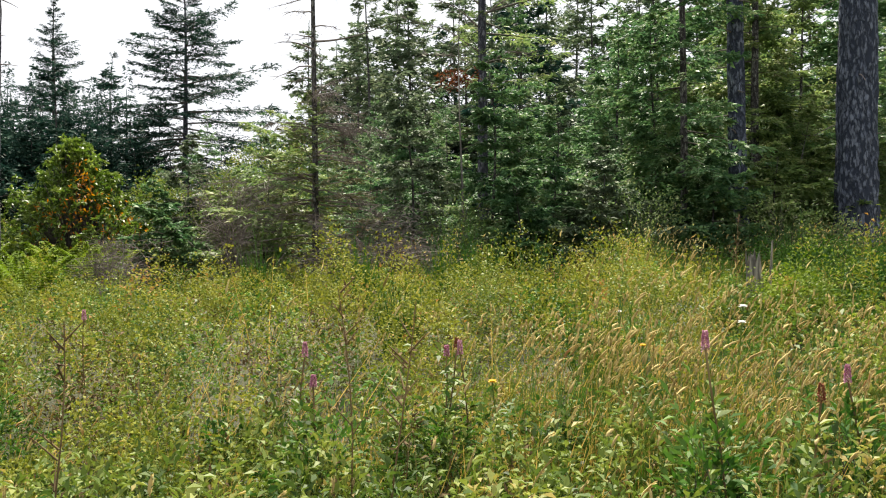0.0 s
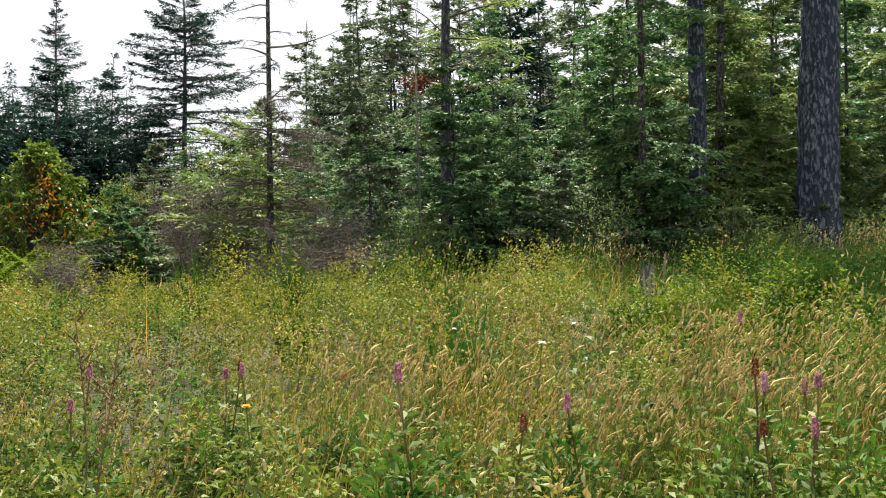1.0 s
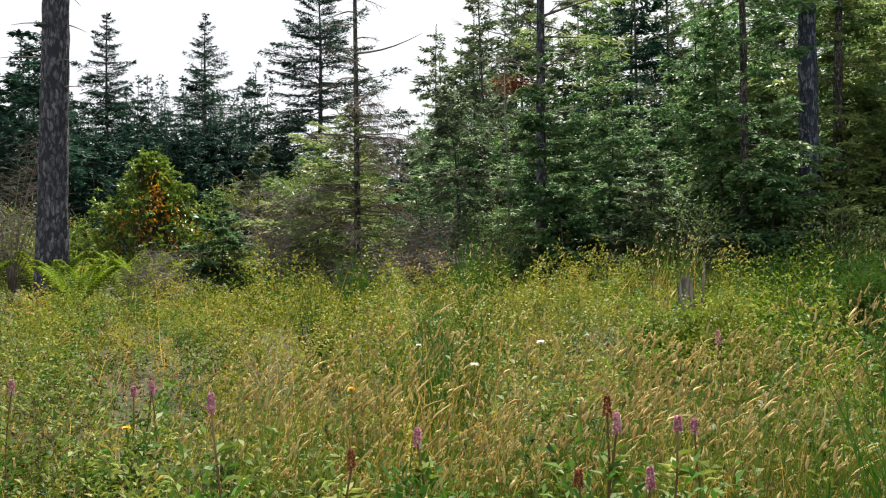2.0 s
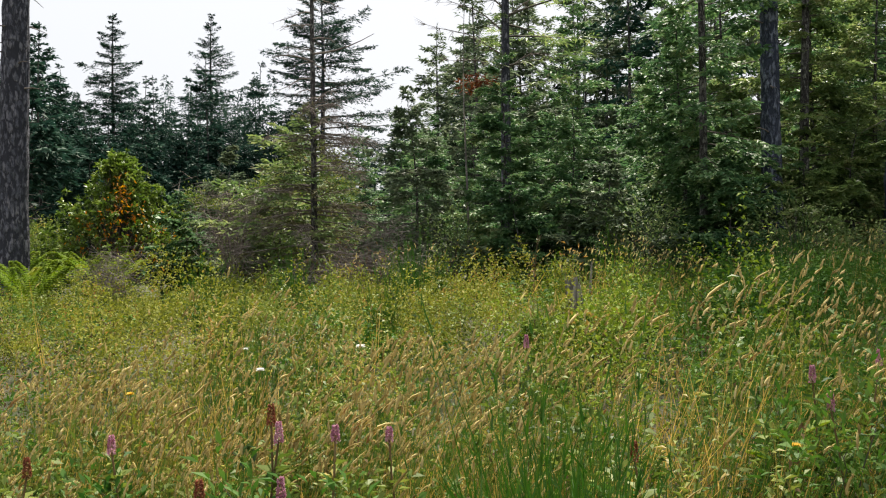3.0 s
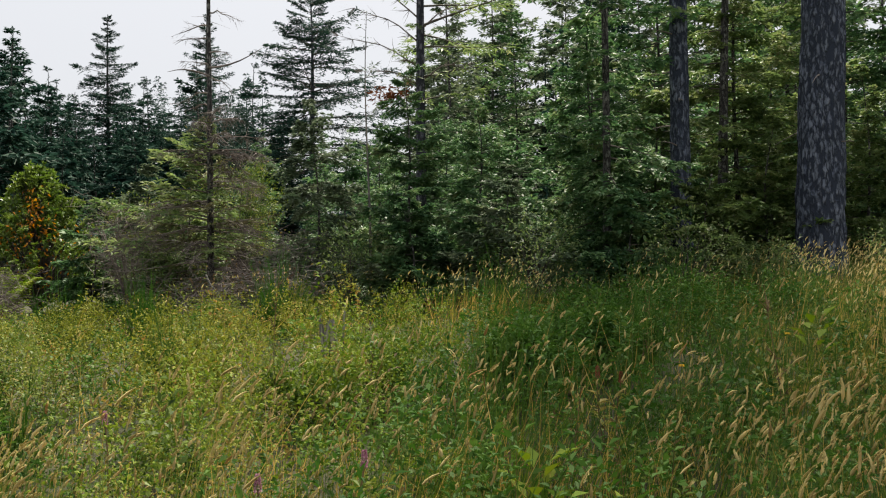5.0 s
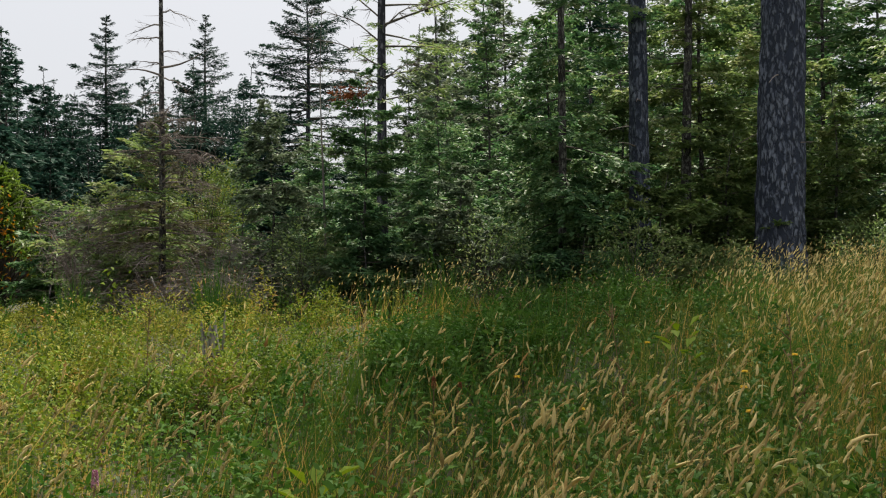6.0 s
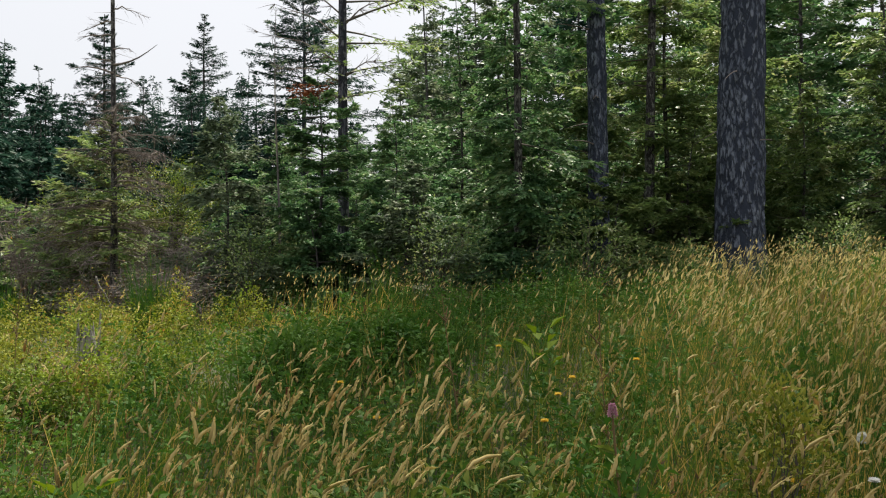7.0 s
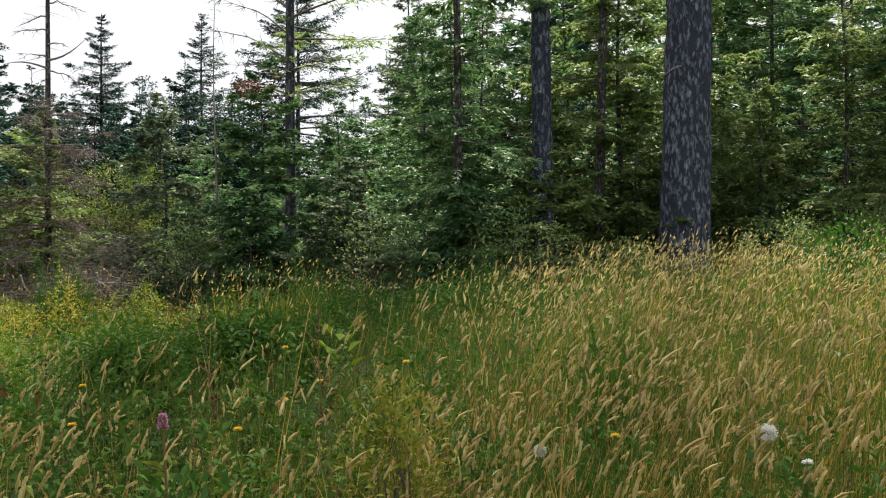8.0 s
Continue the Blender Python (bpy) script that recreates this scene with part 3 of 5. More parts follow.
for k, (h, reach, seed, spot) in enumerate(((11, 2.4, 31, (9.2, 22.0)), (8.5, 2.2, 32, (5.0, 19.0)), (13, 2.6, 33, (8.4, 24.0)))):
    MID_KINDS.append(conifer("fir_tree", *spot, M_FIR_YOUNG, "shaded green fir inside the wood", "firs inside the wood",
                             h=h, r0=0.006 * h, z0=0.5, reach=reach, gap=0.5, whorl=5, elev=(-10, 35), droop=0.25, seed=seed, keep=0.85, **MID))
for k, x, y, s in ((1, 3.5, 18.5, 0.5), (0, 4.6, 24, 0.55), (1, 7.2, 19.6, 0.85), (0, 10.6, 21, 0.9), (2, 12.5, 26, 0.85), (1, 12.9, 19.5, 0.95),
                   (1, 15.2, 20, 1.0), (0, 17.5, 23, 1.0), (1, 3.3, 27, 0.6), (0, 9.4, 28, 0.9), (0, 15.5, 29, 1.0), (1, 19.5, 20, 1.0), (1, 6.0, 27, 0.9), (1, 10.4, 18.8, 0.6), (0, 14.4, 18.2, 0.8), (1, 17.2, 18.5, 1.0), (1, -9.0, 30, 0.5), (1, -7.4, 28, 0.52), (1, -6.0, 31, 0.55), (1, -4.6, 27, 0.5), (1, -3.4, 30, 0.58), (1, -2.2, 26, 0.52), (1, -0.9, 29, 0.6), (1, 0.3, 25, 0.58),
                   (1, -6.7, 27, 0.6), (1, -5.4, 29.5, 0.66), (1, -4.0, 32, 0.72), (1, -3.0, 27.5, 0.6), (1, -1.7, 31, 0.72), (1, -0.4, 27, 0.64), (1, -2.6, 23, 0.5), (0, 2.0, 19.5, 0.6), (1, -1.4, 21, 0.46), (1, 0.4, 20, 0.5), (1, 1.8, 23, 0.5), (2, 12, 34, 1.0), (2, 16, 33, 1.0), (2, 21, 32, 1.0), (0, 25, 31, 1.2)):
    copy_thing(MID_KINDS[k], pose(x * PLAN, y * PLAN, gz(x, y) * PLAN, 0, 0, rf.uniform(0, 360)) @ Matrix.Diagonal((s, s, s, 1)))

# young firs along the edge of the meadow
EDGE = dict(twig=(0.104, 0.044), nb=18, nt=9, limb_r=0.011, fine=0.36, wob=0.10, ragged=0.6)
EDGE_ROWS = (
    # x, y, height, reach, needles, seed, first limb, gap
    (-0.35, 13.1, 3.2, 1.3, M_FIR_GREY, 41, 0.15, 0.22),
    (0.92, 13.6, 3.7, 1.2, M_FIR_YOUNG, 42, 0.15, 0.22),
    (1.95, 13.9, 3.1, 1.35, M_FIR_YOUNG, 43, 0.2, 0.24),
    (3.7, 14.3, 4.5, 1.2, M_FIR_YOUNG, 44, 0.3, 0.27),
    (2.45, 12.75, 2.0, 1.05, M_FIR_GREY, 45, 0.1, 0.18),
    (1.2, 12.5, 1.75, 0.95, M_FIR_YOUNG, 46, 0.1, 0.18),
    (4.15, 12.9, 2.0, 1.1, M_FIR_YOUNG, 47, 0.1, 0.18),
    (5.25, 13.15, 2.0, 1.05, M_FIR_OLIVE, 48, 0.1, 0.18),
    (6.05, 16.0, 6.5, 1.5, M_FIR_OLIVE, 49, 0.4, 0.28),
    (8.15, 16.3, 3.6, 1.3, M_FIR_OLIVE, 50, 0.15, 0.22),
    (9.5, 16.6, 6.0, 1.7, M_FIR_OLIVE, 51, 0.3, 0.3),
    (10.9, 16.4, 5.0, 1.6, M_FIR_OLIVE, 52, 0.3, 0.27),
    (12.3, 17.2, 8.0, 1.8, M_FIR_YOUNG, 53, 0.3, 0.3),
    (-4.2, 15.4, 2.7, 1.0, M_FIR_GREY, 54, 0.1, 0.2),
    (-2.6, 13.5, 2.4, 1.25, M_FIR_OLIVE, 63, 0.1, 0.2),
    (-4.3, 13.6, 1.8, 0.8, M_FIR_YOUNG, 55, 0.1, 0.18),
    (4.7, 16.5, 4.2, 1.5, M_FIR_OLIVE, 56, 0.3, 0.26),
    (1.6, 16.5, 3.5, 1.5, M_FIR_YOUNG, 57, 0.3, 0.26),
    (-0.6, 15.6, 3.0, 1.3, M_FIR_YOUNG, 58, 0.2, 0.22),
    (7.4, 17.2, 6.5, 1.5, M_FIR_OLIVE, 59, 0.3, 0.28),
    (6.3, 14.6, 2.6, 1.1, M_FIR_OLIVE, 60, 0.1, 0.2),
    (13.8, 16.2, 6.5, 1.7, M_FIR_YOUNG, 61, 0.3, 0.28),
    (3.6, 16.8, 5.3, 1.5, M_FIR_YOUNG, 62, 0.3, 0.28),
)
for x, y, h, reach, mat, seed, z0, gap in EDGE_ROWS:
    kind = "grey-green" if mat is M_FIR_GREY else "olive-green" if mat is M_FIR_OLIVE else "green"
    conifer("young_fir", x, y, mat, f"bushy young {kind} fir at the meadow's edge", "young firs along the meadow",
            h=h, r0=0.007 * h + 0.01, z0=z0, reach=reach * 1.08, gap=gap * 1.2, whorl=6, elev=(-2, 38), droop=0.28 + 0.12 * (seed % 3), seed=seed, keep=0.95, **{**EDGE, "sag": 0.3 + 0.25 * (seed % 3)})

# slender fir with a grey trunk
conifer("slender_fir", 3.87, 13.35, M_FIR_YOUNG, "slender fir with a thin grey trunk and drooping limbs", "slender firs",
        h=13.0, r0=0.065, z0=1.0, reach=1.35, gap=0.36, whorl=4, elev=(-5, 35), droop=0.35, seed=71, keep=0.75, lean=(0.006, 0), **EDGE)
conifer("slender_fir", 5.7, 15.3, M_FIR_OLIVE, "slender fir with a thin dark trunk in the wood", "slender firs",
        h=10.0, r0=0.095, z0=1.4, reach=1.3, gap=0.4, whorl=4, elev=(-5, 35), droop=0.3, seed=72, keep=0.75, lean=(0.012, 0), **EDGE)

# fir with a long bare trunk, sparse limbs and one rust-red dead spray
sparse = conifer("sparse_fir", 0.86, 14.9, M_FIR_OLIVE, "tall fir with a bare grey trunk and thin ragged limbs", "", bark=M_BARK_MID,
                 h=11.5, r0=0.105, z0=3.2, reach=1.9, gap=0.46, whorl=4, elev=(4, 35), droop=0.12, seed=73, keep=0.5, one_side=0.5, lean=(0.012, 0), ragged=0.55,
                 twig=(0.14, 0.026), nb=18, nt=7, limb_r=0.012, sag=0.2, fine=0.3, wob=0.06, bare=0.2)
pile = Pile()
rnd = np.random.default_rng(74)
p = np.array([-0.40, -0.3, 4.40 - gz(0.86, 14.9)]) + rnd.normal(size=(220, 3)) * (0.17, 0.12, 0.08)
add_leaves(pile, p, np.stack([rnd.normal(-0.4, 0.6, 220), rnd.normal(size=220), rnd.normal(-0.2, 0.4, 220)], -1), rnd.normal(size=(220, 3)), 0.11, 0.03)
for z, ln, rise in ((3.85, -1.3, 0.50), (4.25, -1.05, 0.55), (3.55, -0.95, 0.22), (4.65, -1.1, 0.60), (3.3, -0.6, -0.05), (3.65, 0.8, 0.15), (4.5, 0.9, 0.3)):
    u = np.linspace(0, 1, 7)
    limb = np.stack([0.05 + ln * u, -0.3 * abs(ln) * u, z + rise * u + 0.10 * np.sin(u * 3.1) + 0.02 * np.sin(u * 9 + z)], -1)
    bare_limb = Pile()
    add_tubes(bare_limb, limb[None], np.array([[0.017, 0.014, 0.011, 0.009, 0.007, 0.005, 0.003]]), 5)
    k = 46
    j = rnd.integers(1, 7, k)
    add_ribbons(bare_limb, limb[j], unit(np.stack([rnd.normal(0.7 * np.sign(ln), 0.4, k), rnd.normal(0, 0.5, k), rnd.normal(-0.1, 0.45, k)], -1)), 0.24 * rnd.uniform(0.5, 1.2, k), 0.01, rnd.normal(0, 0.15, (k, 3)))
    part("bare_limb", bare_limb, M_DEAD_TWIG, sparse, "bare twiggy grey limb")
tagged(part("dead_spray", pile, M_RED_NEEDLE, sparse, "rust-red dead needle spray"), kind="stuff")

# thin pale stem of a young fir, few limbs
conifer("sapling", 0.44, 13.2, M_FIR_GREY, "young fir with a thin pale stem and few limbs", "", bark=M_WOOD_GREY,
        h=4.6, r0=0.026, z0=1.5, reach=0.55, gap=0.3, whorl=3, elev=(10, 40), droop=0.1, seed=75, keep=0.35, nb=7, nt=3, twig=(0.1, 0.024), bare=0.25)

# the two big trunks and the one by the evergreen bush
def big_tree(name, x, y, r0, h, z_crown, reach, bark, label, lean, seed, needles, top=0.25):
    t = thing(name, x, y, gz(x, y), label, "tree")
    trunk, limbs, leaves = conifer_parts(h=h, r0=r0, z0=z_crown, reach=reach, gap=0.7, whorl=4, elev=(-10, 35), droop=0.2, twig=(0.35, 0.08), nb=10, nt=4,
                                         lean=lean, wob=0.0, seed=seed, keep=0.8)
    pile = Pile()
    add_trunk(pile, h, r0, lean, 0.0, flare=1.5, rough=0.11, sides=96, rows=300, seed=seed, spread=2.0, top=top)
    trunk = part("trunk", pile, bark, t)
    tagged(part("branchwork", limbs, M_LIMB, t), kind="stuff")
    part("crown", leaves, needles, t)
    rnd = np.random.default_rng(seed)
    n = 14
    zz = rnd.uniform(1.8, min(z_crown, 8.0), n)
    a = rnd.uniform(0, 6.28, n)
    o = np.stack([np.cos(a), np.sin(a), rnd.normal(0, 0.2, n)], -1)
    s = np.linspace(0, 1, 4)[None, :, None]
    b0 = np.stack([lean[0] * zz, lean[1] * zz, zz], -1)
    ln = rnd.uniform(0.25, 0.9, n)[:, None, None]
    paths = b0[:, None] + o[:, None] * (r0 * 0.7 + ln * s) + np.array([0, 0, -0.15]) * ln * s ** 2
    for one in paths:
        stubs = Pile()
        add_tubes(stubs, one[None], np.array([[0.013, 0.009, 0.006, 0.003]]), 5)
        part("dead_branch", stubs, M_DEAD_TWIG, trunk)
    return t


# both firs' crowns are out of view, sized to cast the meadow's shade strip
big_tree("big_fir", 6.86, 14.0, 0.335, 26, 14.5, 2.4, M_BARK_BIG, "big fir with thick furrowed grey bark spotted with lichen", (0.03, 0), 81, M_FIR_DARK, 0.3)
big_tree("tall_fir", 4.97, 14.02, 0.155, 19, 6.8, 2.1, M_BARK_BIG, "tall fir with a straight grey flaking trunk", (-0.002, 0), 82, M_FIR_YOUNG, 0.3)
big_tree("pine_tree", -6.25, 12.0, 0.225, 19, 8.5, 2.6, M_BARK_MID, "tall pine trunk with scaly purple-grey bark in the meadow", (0.022, 0), 83, M_FIR_DARK, 0.35)

# ---- dying snag with a low skirt of browned and olive foliage ----
snag = thing("dead_fir", -1.71, 12.42, gz(-1.71, 12.42), "thin dying fir, bare grey top over a browned skirt", "tree")
trunk, limbs, leaves = conifer_parts(h=8.2, r0=0.056, z0=2.8, reach=0.62, gap=0.34, whorl=3, elev=(0, 12), droop=0.12, nb=3, nt=2, seed=91, keep=0.02, ragged=0.85, limb_r=0.008,
                                     lean=(0.004, 0), wob=0.04)
snag_trunk = part("trunk", trunk, M_BARK_THIN, snag)
rnd = np.random.default_rng(92)
s = np.linspace(0, 1, 6)
long_limb = np.array([[0.02, 0, 3.62]]) + np.stack([1.1 * s, -0.8 * s, -0.05 * np.sin(s * 3.1) + 0.04 * s ** 2], -1)
long_limb2 = np.array([[0.02, 0, 3.5]]) + np.stack([-0.55 * s, -0.2 * s, 0.10 * np.sin(s * 2.4) - 0.02 * s], -1)
low_limb = np.array([[0.02, 0, 1.0]]) + np.stack([0.95 * s, -0.5 * s, -0.06 * np.sin(s * 3.1) - 0.02 * s], -1)
low_limb2 = np.array([[0.02, 0, 1.35]]) + np.stack([1.25 * s, -0.45 * s, -0.22 * s + 0.1 * s ** 2], -1)
for one in (long_limb, long_limb2, low_limb, low_limb2):
    pile = Pile()
    add_tubes(pile, one[None], np.array([[0.018, 0.015, 0.012, 0.009, 0.006, 0.003]]), 6)
    part("limb", pile, M_DEAD_TWIG, snag_trunk, "long bare grey limb")
tagged(part("bare_branchwork", limbs, M_DEAD_TWIG, snag), kind="stuff")


def draped_limb(az, z, ln, rise, rnd, n):
    """A dead limb with fine twigs fanning out and hanging from it."""
    u = np.linspace(0, 1, 7)
    o = np.array([math.cos(az), math.sin(az), 0])
    limb = np.array([0, 0, z]) + o * (ln * u)[:, None] + np.array([0, 0, 1.0]) * (rise * u - 0.22 * ln * u ** 2.2)[:, None] + rnd.normal(0, 0.012, (7, 3))
    pile = Pile()
    add_tubes(pile, limb[None], (0.014 * (1 - 0.85 * u))[None], 5)
    j = rnd.uniform(0.22, 1.0, n)
    p = np.stack([np.interp(j, u, limb[:, c]) for c in range(3)], -1)
    side = np.array([-o[1], o[0], 0])
    d = unit(o * rnd.normal(0.7, 0.3, n)[:, None] + side * rnd.normal(0, 0.7, n)[:, None] + np.array([0, 0, 1.0]) * rnd.normal(-0.15, 0.28, n)[:, None])
    l1 = 0.30 * ln ** 0.5 * rnd.uniform(0.4, 1.2, n) * (1.2 - 0.7 * j)
    add_ribbons(pile, p, d, l1, 0.008, rnd.normal(0, 0.10, (n, 3)) + (0, 0, -0.25), 3)
    i = rnd.integers(0, n, 3 * n)
    v = rnd.uniform(0.25, 1, 3 * n)
    q = p[i] + d[i] * (l1[i] * v)[:, None] + np.array([0, 0, -0.25]) * (l1[i] * v ** 2)[:, None]
    add_ribbons(pile, q, unit(d[i] + rnd.normal(0, 0.6, (3 * n, 3)) + (0, 0, -0.2)), 0.12 * rnd.uniform(0.5, 1.3, 3 * n), 0.006, rnd.normal(0, 0.12, (3 * n, 3)) + (0, 0, -0.15), 2)
    return pile


# hanging dead limbs: azimuth, height, length, rise
for k in range(11):                 # short broken limbs of the bare top
    az, z = rnd.choice((0.0, 3.1)) + rnd.normal(0, 0.7), 2.9 + 0.19 * k
    part("dead_limb", draped_limb(az, z, rnd.uniform(0.3, 0.75), rnd.uniform(-0.05, 0.15), rnd, 7), M_DEAD_TWIG, snag, "short bare broken limb")
for k in range(44):
    if k < 14:                      # under the bare top
        az, z, ln, rise = rnd.uniform(-1.5, 1.1), rnd.uniform(1.9, 2.9), rnd.uniform(0.5, 1.15), rnd.uniform(0.0, 0.3)
    elif k < 18:
        az, z, ln, rise = rnd.uniform(2.2, 4.2), rnd.uniform(2.0, 2.5), rnd.uniform(0.35, 0.7), rnd.uniform(0.0, 0.2)
    elif k < 32:                    # the long lower skirt
        az, z, ln, rise = rnd.uniform(2.6, 4.6), rnd.uniform(0.55, 1.75), rnd.uniform(1.0, 1.75), rnd.uniform(-0.1, 0.3)
    else:
        az, z, ln, rise = rnd.uniform(-1.5, 0.6), rnd.uniform(0.4, 1.5), rnd.uniform(0.8, 1.5), rnd.uniform(-0.15, 0.15)
    part("dead_limb", draped_limb(az, z, ln, rise, rnd, 34), M_DEAD_TWIG, snag, "grey-brown dead limb with hanging twigs")
skirt_trunk, skirt_limbs, skirt = conifer_parts(h=2.9, r0=0.05, z0=0.35, reach=1.5, gap=0.24, whorl=5, elev=(-2, 40), droop=0.25, twig=(0.10, 0.024), nb=14, nt=6, seed=93, keep=0.5, fine=0.3)
tagged(part("skirt_branchwork", skirt_limbs, M_DEAD_TWIG, snag), kind="stuff")
part("browned_skirt", skirt, M_BROWN_NEEDLE, snag, "browned needle skirt")
_, _, skirt2 = conifer_parts(h=2.8, r0=0.05, z0=0.95, reach=1.9, gap=0.25, whorl=5, elev=(2, 40), droop=0.18, twig=(0.10, 0.038), nb=18, nt=8, seed=94, keep=0.95, fine=0.34, ragged=0.5, one_side=3.5)
part("live_foliage", skirt2, M_FIR_OLIVE, snag, "olive-green live needles")


def twig_shrub(x, y, h, w, n, seed, label):
    """A dead, bare, finely twigged bush."""
    t = thing("dead_shrub", x, y, gz(x, y), label, "shrub", "dead shrubs at the wood's edge")
    r = np.random.default_rng(seed)
    k = 16
    a = r.uniform(0, 6.28, k)
    s = np.linspace(0, 1, 5)[None, :, None]
    tip = np.stack([np.cos(a) * w * r.uniform(0.3, 1, k), np.sin(a) * w * 0.8 * r.uniform(0.3, 1, k), h * r.uniform(0.5, 1, k)], -1)
    path = tip[:, None] * s ** np.array([1.4, 1.4, 0.8]) + r.normal(0, 0.03, (k, 5, 3)) * s
    stems = Pile()
    add_tubes(stems, path, np.array([0.014, 0.011, 0.008, 0.005, 0.002]) * np.ones((k, 1)), 4)
    tagged(part("stemwork", stems, M_DEAD_TWIG, t), kind="stuff")
    twigs = Pile()
    for i in range(k):
        for j in (2, 3, 4):
            dead_sprays(twigs, n, path[i, j], np.array([0.2, 0.2, 0.13]) * w, 0.34, 0.008, r, 0.4)
    tagged(part("twigwork", twigs, M_DEAD_TWIG, t), kind="stuff")
    return t


twig_shrub(-2.75, 12.0, 1.75, 0.8, 14, 95, "grey-brown bare twiggy bush beside the dying fir")
twig_shrub(-0.75, 12.2, 1.25, 0.85, 12, 96, "grey-brown bare twiggy bush beside the dying fir")
twig_shrub(-7.3, 12.6, 2.6, 0.9, 16, 97, "grey bare twiggy bush behind the pine trunk")
twig_shrub(-4.15, 10.9, 0.85, 0.55, 16, 98, "low grey dead bush in the meadow")


# ---- broadleaf bushes ----
def leafy_bush(name, x, y, h, w, mat, n_stems, n_leaf, leaf, seed, label, category="bush", group="", shape=1.0, base=0.15, pointed=False):
    t = thing(name, x, y, gz(x, y), label, category, group)
    r = np.random.default_rng(seed)
    stems = Pile()
    s = np.linspace(0, 1, 6)[None, :, None]
    a = r.uniform(0, 6.28, n_stems)
    zt = h * (base + (0.97 - base) * r.uniform(0.0, 1, n_stems) ** (1.15 if pointed else 0.8))
    u = zt / h
    prof = np.sqrt(np.clip(1 - np.abs(2 * (u - 0.38) / 1.26) ** (2.0 * shape), 0.02, 1))
    if pointed:
        prof = (1 - u) ** 0.9 * np.minimum(1, (u + 0.12) / 0.34)
    rr = w * prof * r.uniform(0.55, 1.0, n_stems) * (1.75 if pointed else 1)
    tip = np.stack([np.cos(a) * rr, np.sin(a) * rr, zt], -1)
    path = tip[:, None] * s ** np.array([1.5, 1.5, 0.85]) + r.normal(0, 0.03, (n_stems, 6, 3)) * s
    add_tubes(stems, path, np.array([0.02, 0.017, 0.013, 0.009, 0.006, 0.003]) * (h / 2.6) * np.ones((n_stems, 1)), 5)
    tagged(part("stemwork", stems, M_LIMB, t), kind="stuff")
    leaves = Pile()
    per = n_leaf // n_stems
    c = path[:, [3, 4, 5, 5]].reshape(-1, 3)
    p = np.repeat(c, per // 4, 0) + r.normal(0, 0.08 * w + 0.03 if pointed else 0.11 * w + 0.03, (len(c) * (per // 4), 3)) * (1, 1, 0.8)
    if pointed:                     # leaves in whorls about each shoot
        c = np.concatenate([path[:, 4], path[:, 5], path[:, 5] * 0.5 + path[:, 4] * 0.5 + r.normal(0, 0.07, (n_stems, 3)), path[:, 5] + r.normal(0, 0.09, (n_stems, 3))])
        per = n_leaf // len(c)
        p = np.repeat(c, per, 0) + r.normal(0, 0.012, (len(c) * per, 3))
    k = len(p)
    outw = p * (1, 1, 0.3) - np.array([0, 0, h * 0.12])
    d = unit(outw) + r.normal(0, 0.55, (k, 3)) + np.array([0, 0, 0.25])
    if pointed:
        d = 0.55 * unit(outw) + r.normal(0, 0.6, (k, 3)) + np.array([0, 0, 0.05])
    add_leaves(leaves, p, d, np.array([0, 0, 1.0]) + r.normal(0, 0.5, (k, 3)), leaf[0] * r.uniform(0.6, 1.25, k), leaf[1] * r.uniform(0.7, 1.2, k), 0.2, 0.2)
    return t, part("foliage", leaves, mat, t)


madrone, crown = leafy_bush("evergreen_bush", -5.95, 14.6, 2.6, 1.28, M_MADRONE, 340, 17500, (0.088, 0.042), 101, "rounded glossy evergreen bush with orange dying leaves", base=0.2, pointed=True)
r = np.random.default_rng(102)
pile = Pile()
for ox, near, oz, sp, n in ((0.0, 0.5, 2.05, 0.05, 24), (-0.03, 0.7, 1.8, 0.05, 36), (-0.02, 0.85, 1.55, 0.07, 45), (-0.22, 0.95, 1.35, 0.10, 30), (0.25, 0.95, 1.35, 0.08, 24), (0.75, 0.85, 1.0, 0.08, 27),
                            (0.62, 0.8, 1.05, 0.1, 45), (-0.05, 0.95, 0.85, 0.1, 45), (-0.6, 0.8, 1.2, 0.09, 33), (-0.75, 0.7, 0.7, 0.09, 27), (0.2, 0.9, 0.6, 0.08, 21)):
    p = np.array([0.83 * ox + 0.56 * near, 0.56 * ox - 0.83 * near, oz]) + r.normal(size=(n, 3)) * (1.7 * sp, sp, 1.9 * sp)
    add_leaves(pile, p, np.stack([r.normal(0, 0.5, n), r.normal(-0.2, 0.5, n), r.normal(-0.5, 0.4, n)], -1), r.normal(size=(n, 3)) + (0, -0.6, 0.5), 0.075, 0.03, 0.2, 0.2)
part("orange_leaves", pile, M_ORANGE, crown, "clusters of orange dying leaves")

